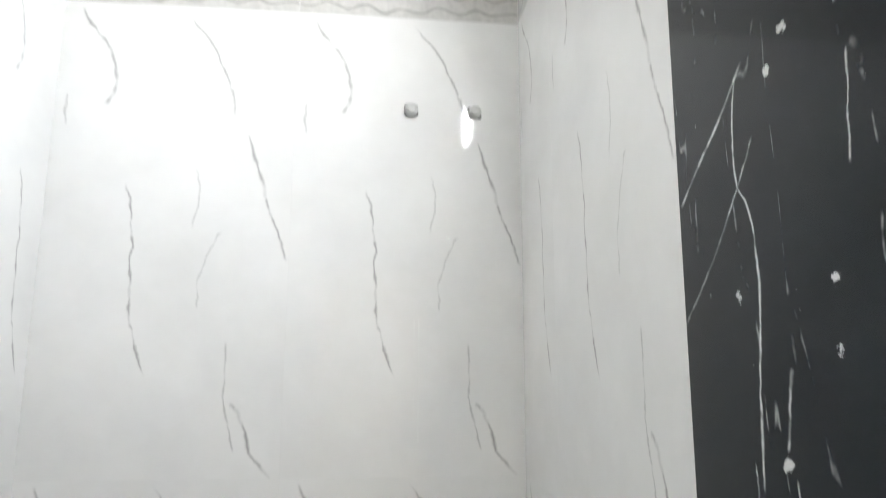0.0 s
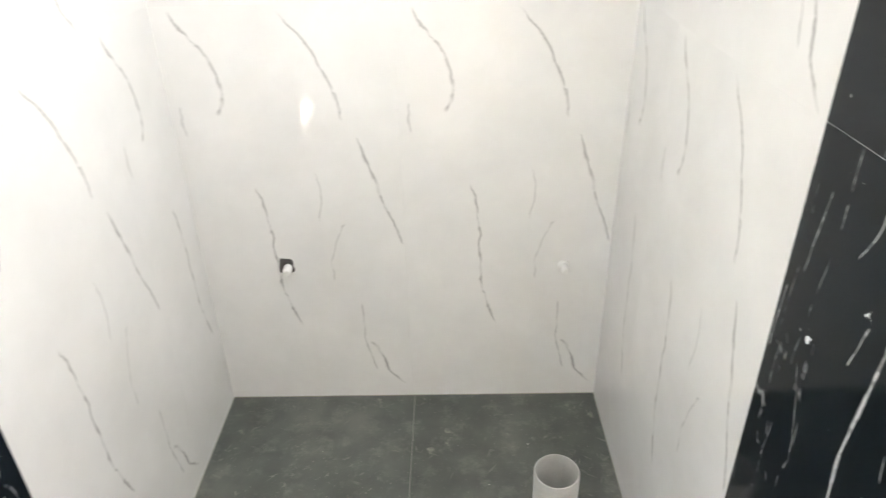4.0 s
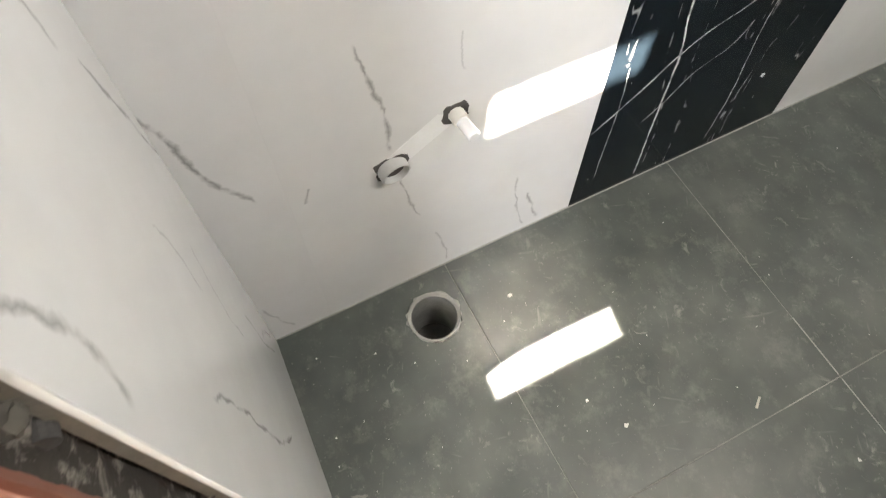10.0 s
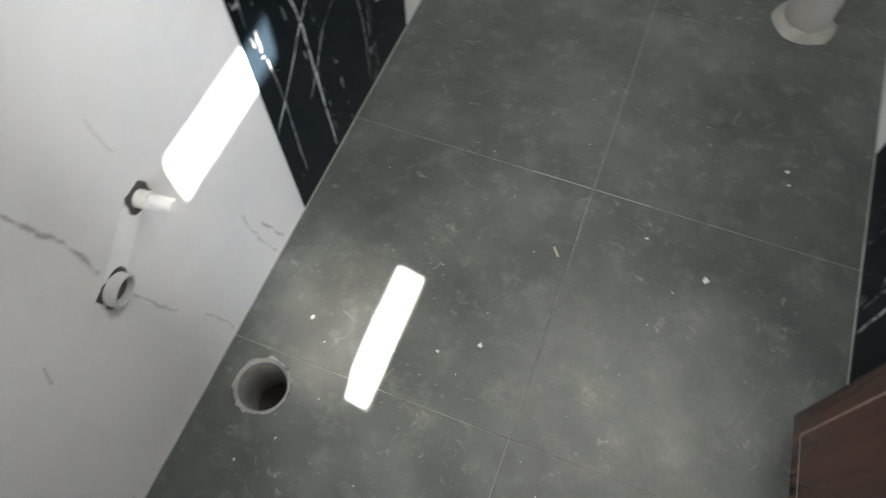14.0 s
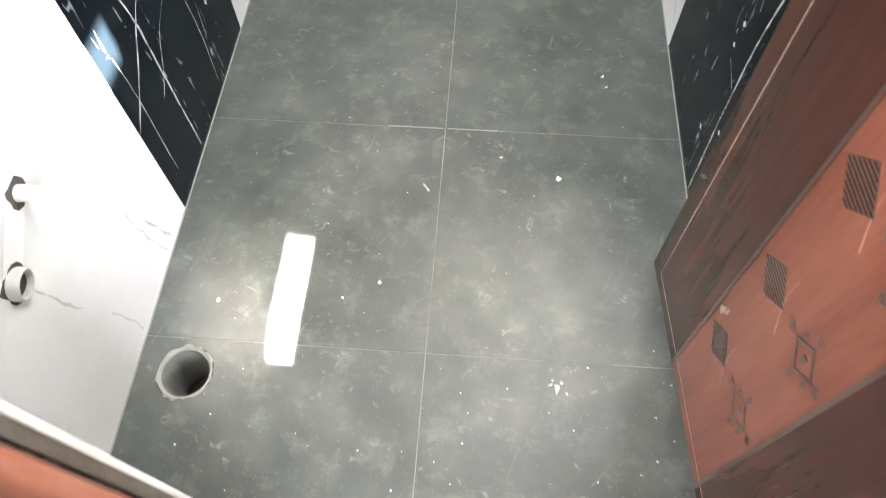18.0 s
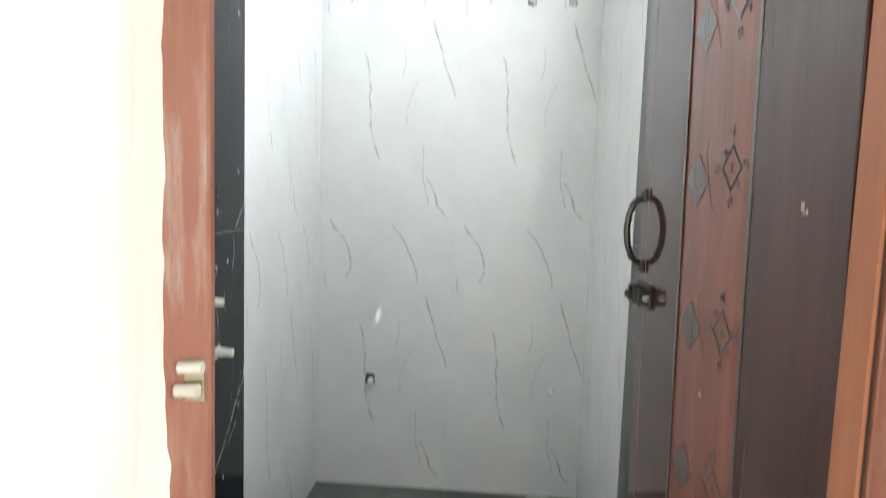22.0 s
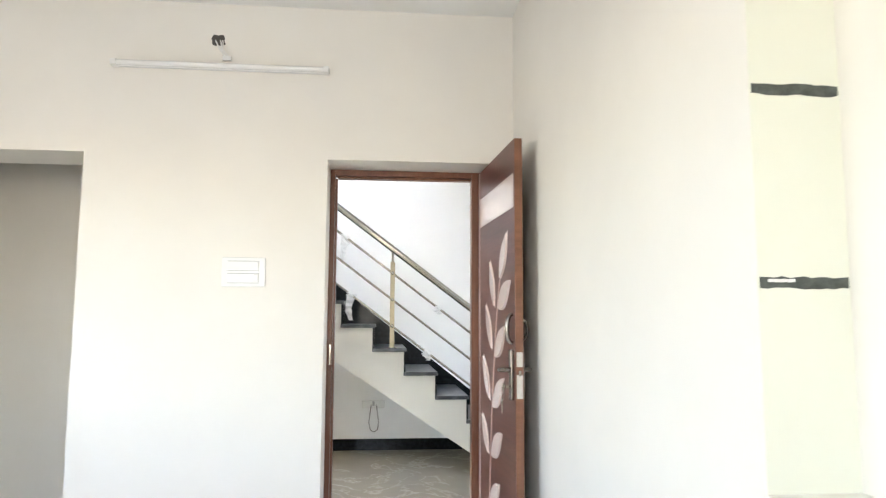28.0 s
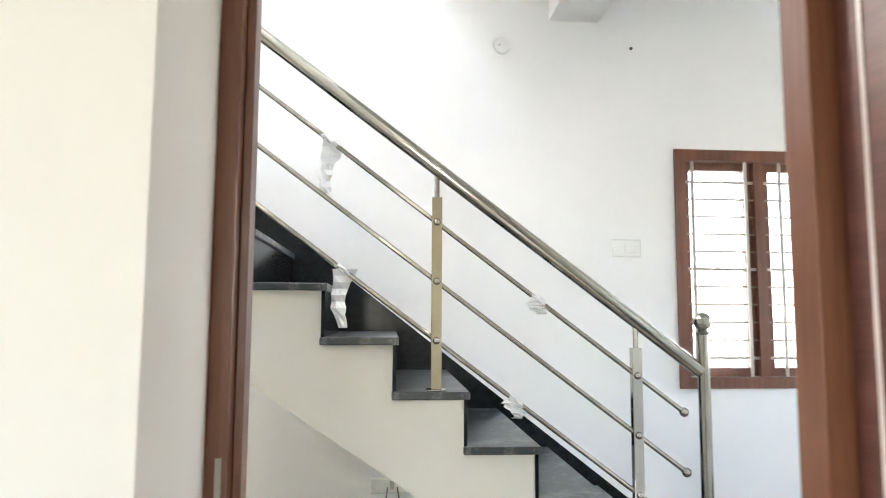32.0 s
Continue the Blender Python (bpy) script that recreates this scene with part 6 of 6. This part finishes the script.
for y, base, top in ((-0.975, step_z(6), 1.779), (-0.273, step_z(3), 1.259)):
    part("post", box(XR - 0.014, XR + 0.014, y - 0.018, y + 0.018, base, top, 0.002), M_BRASSY if y < -0.5 else M_STEEL, rail, "square steel post with a gold tint" if y < -0.5 else "")
    part("post_pin", tube([(XR, y, top), (XR, y, hz(y) - 0.02)], 0.009, 10), M_STEEL, rail, smooth=True)
    part("post_foot", box(XR - 0.030, XR + 0.030, y - 0.034, y + 0.034, base, base + 0.006, 0.002), M_STEEL, rail)
    for y0, z0, y1, z1 in ((-1.593, 2.156, -0.104, 1.036), (-1.593, 1.948, -0.101, 0.831), (-1.593, 1.743, -0.10, 0.630)):
        bm = bmesh.new()
        bmesh.ops.create_uvsphere(bm, u_segments=12, v_segments=8, radius=0.013)
        part("rod_boss", bm, M_STEEL, rail, m=Matrix.Translation((XR + 0.014, y, along(y0, z0, y1, z1, y))), smooth=True)
part("newel_post", tube([(XR, -0.028, step_z(2)), (XR, -0.028, 1.31)], 0.0215, 20), M_STEEL, rail, smooth=True)
part("newel_collar", tube([(XR, -0.028, 1.305), (XR, -0.028, 1.312), (XR, -0.028, 1.322)], [0.0215, 0.027, 0.016], 20), M_STEEL, rail, smooth=True)
part("newel_foot", tube([(XR, -0.028, step_z(2)), (XR, -0.028, step_z(2) + 0.010)], 0.045, 20), M_STEEL, rail, smooth=True)
bm = bmesh.new()
bmesh.ops.create_uvsphere(bm, u_segments=24, v_segments=14, radius=0.033)
part("newel_ball", bm, M_STEEL, rail, m=Matrix.Translation((XR, -0.028, 1.352)), smooth=True)


# torn wrapping film left on the rods
def film_scrap(y, z, drop, seed):
    ob = thing("plastic_film_scrap", "torn clear wrapping film hanging on a steel rod", "plastic film", Matrix.Translation((XR, y, z)), "torn wrapping film on the railing")
    rng = random.Random(seed)
    bm = bmesh.new()
    bmesh.ops.create_icosphere(bm, subdivisions=2, radius=0.016)
    for v in bm.verts:
        v.co.y *= 1.9
        v.co.z -= 0.75 * v.co.y * 0.8
    part("wrap", wobble(bm, 0.006, seed), M_FILM, ob)
    n = 9
    bm = bmesh.new()
    rows = []
    for i in range(n + 1):
        a = i / n
        w = 0.036 * (1 - 0.55 * a) * rng.uniform(0.7, 1.25)
        c = Vector((rng.uniform(-0.008, 0.008), 0.012 * math.sin(a * 5 + seed), -drop * a))
        rows.append([bm.verts.new(c + Vector((rng.uniform(-0.008, 0.008), w * (s - 0.5) * 2, 0))) for s in (0, 0.33, 0.66, 1)])
    for a, b in zip(rows, rows[1:]):
        for k in range(3):
            bm.faces.new((a[k], a[k + 1], b[k + 1], b[k]))
    part("tail", bm, M_FILM, ob)


for y, rod, drop, seed in ((-1.355, (-1.593, 2.156, -0.104, 1.036), 0.19, 1), (-1.30, (-1.593, 1.743, -0.10, 0.630), 0.20, 2), (-0.62, (-1.593, 2.156, -0.104, 1.036), 0.05, 3), (-0.70, (-1.593, 1.743, -0.10, 0.630), 0.06, 4)):
    film_scrap(y, along(*rod, y), drop, seed)

# ---- stair hall window and wall fittings ----
win = thing("window_stair_hall", "brown wooden window with white grille bars, lit from outside", "window", kind="structure")
def rect_frame(y0, y1, z0, z1, w, x0, x1):
    return boxes((x0, x1, y0, y0 + w, z0, z1), (x0, x1, y1 - w, y1, z0, z1), (x0, x1, y0 + w, y1 - w, z0, z0 + w), (x0, x1, y0 + w, y1 - w, z1 - w, z1))


part("window_frame", rect_frame(wy0, wy1, wz0, wz1, 0.055, XS - 0.10, XS + 0.012), M_SAPELE, win)
part("mullion", box(XS - 0.09, XS - 0.01, 0.705, 0.755, wz0 + 0.055, wz1 - 0.055), M_SAPELE, win)
for y0, y1 in ((wy0 + 0.056, 0.704), (0.756, wy1 - 0.056)):
    sash = part("sash", rect_frame(y0, y1, wz0 + 0.056, wz1 - 0.056, 0.040, XS - 0.085, XS - 0.045), M_SAPELE, win)
    pane = part("pane", box(XS - 0.068, XS - 0.064, y0 + 0.038, y1 - 0.038, wz0 + 0.094, wz1 - 0.094), M_GLASS, sash)
    pane.visible_shadow = False
for i in range(11):
    z = 1.166 + 0.0884 * i
    main = i in (0, 5, 10)
    part("grille_bar", box(XS - 0.030, XS - 0.022, wy0 + 0.05, wy1 - 0.05, z - (0.007 if main else 0.0045), z + (0.007 if main else 0.0045)), M_BARS if main else M_THINBAR, win)
for y in (0.383, 0.662, 0.843, 1.09):
    part("grille_upright", box(XS - 0.022, XS - 0.014, y - 0.008, y + 0.008, wz0 + 0.05, wz1 - 0.05), M_BARS, win)

m_swall = basis((0, 1, 0), (0, 0, 1), (1, 0, 0), (XS, 0, 0))
wall_plate("switch_plate", "white switch plate on the stair wall", m_swall @ Matrix.Translation((-0.046, 1.66, 0)), 0.146, 0.088,
           ((0.012, 0.062, 0.016, 0.072, M_PLASTIC, 0.001), (0.066, 0.112, 0.024, 0.064, M_PLASTIC, 0.004), (0.0655, 0.1125, 0.0235, 0.0255, M_SMUDGE, 0.0012)))
disc = thing("junction_cover", "round white junction cover high on the wall", "cover", m_swall @ Matrix.Translation((-0.590, 2.721, 0)))
part("plate", tube([(0, 0, 0), (0, 0, 0.005), (0, 0, 0.008)], [0.042, 0.042, 0.036], 24), M_PLASTIC, disc, smooth=True)
part("screw", tube([(-0.015, 0.0, 0.008), (-0.015, 0.0, 0.0095)], 0.005, 10), M_SMUDGE, disc)
hole = thing("drill_hole", "small dark drilled hole in the white wall", "hole", m_swall @ Matrix.Translation((0.074, 2.730, 0)))
part("rim", tube([(0, 0, 0), (0, 0, 0.0012)], 0.009, 12), M_HOLE, hole)
plug = wall_plate("socket_plate", "white socket plate with a wire loop under the stairs", m_swall @ Matrix.Translation((-1.215, 0.545, 0)), 0.200, 0.070, ((0.02, 0.09, 0.015, 0.055, M_PLASTIC, 0.001), (0.11, 0.18, 0.015, 0.055, M_PLASTIC, 0.001), (0.09, 0.11, 0.020, 0.060, M_SMUDGE, 0.001)))
part("wire_loop", tube([(0.08, 0.03, 0.01), (0.072, -0.03, 0.03), (0.060, -0.12, 0.03), (0.075, -0.185, 0.028), (0.105, -0.205, 0.028), (0.138, -0.185, 0.028), (0.148, -0.12, 0.03), (0.135, -0.03, 0.03), (0.125, 0.03, 0.01)], 0.0032, 8), M_WIRE, plug, "dark loop of wire", smooth=True)
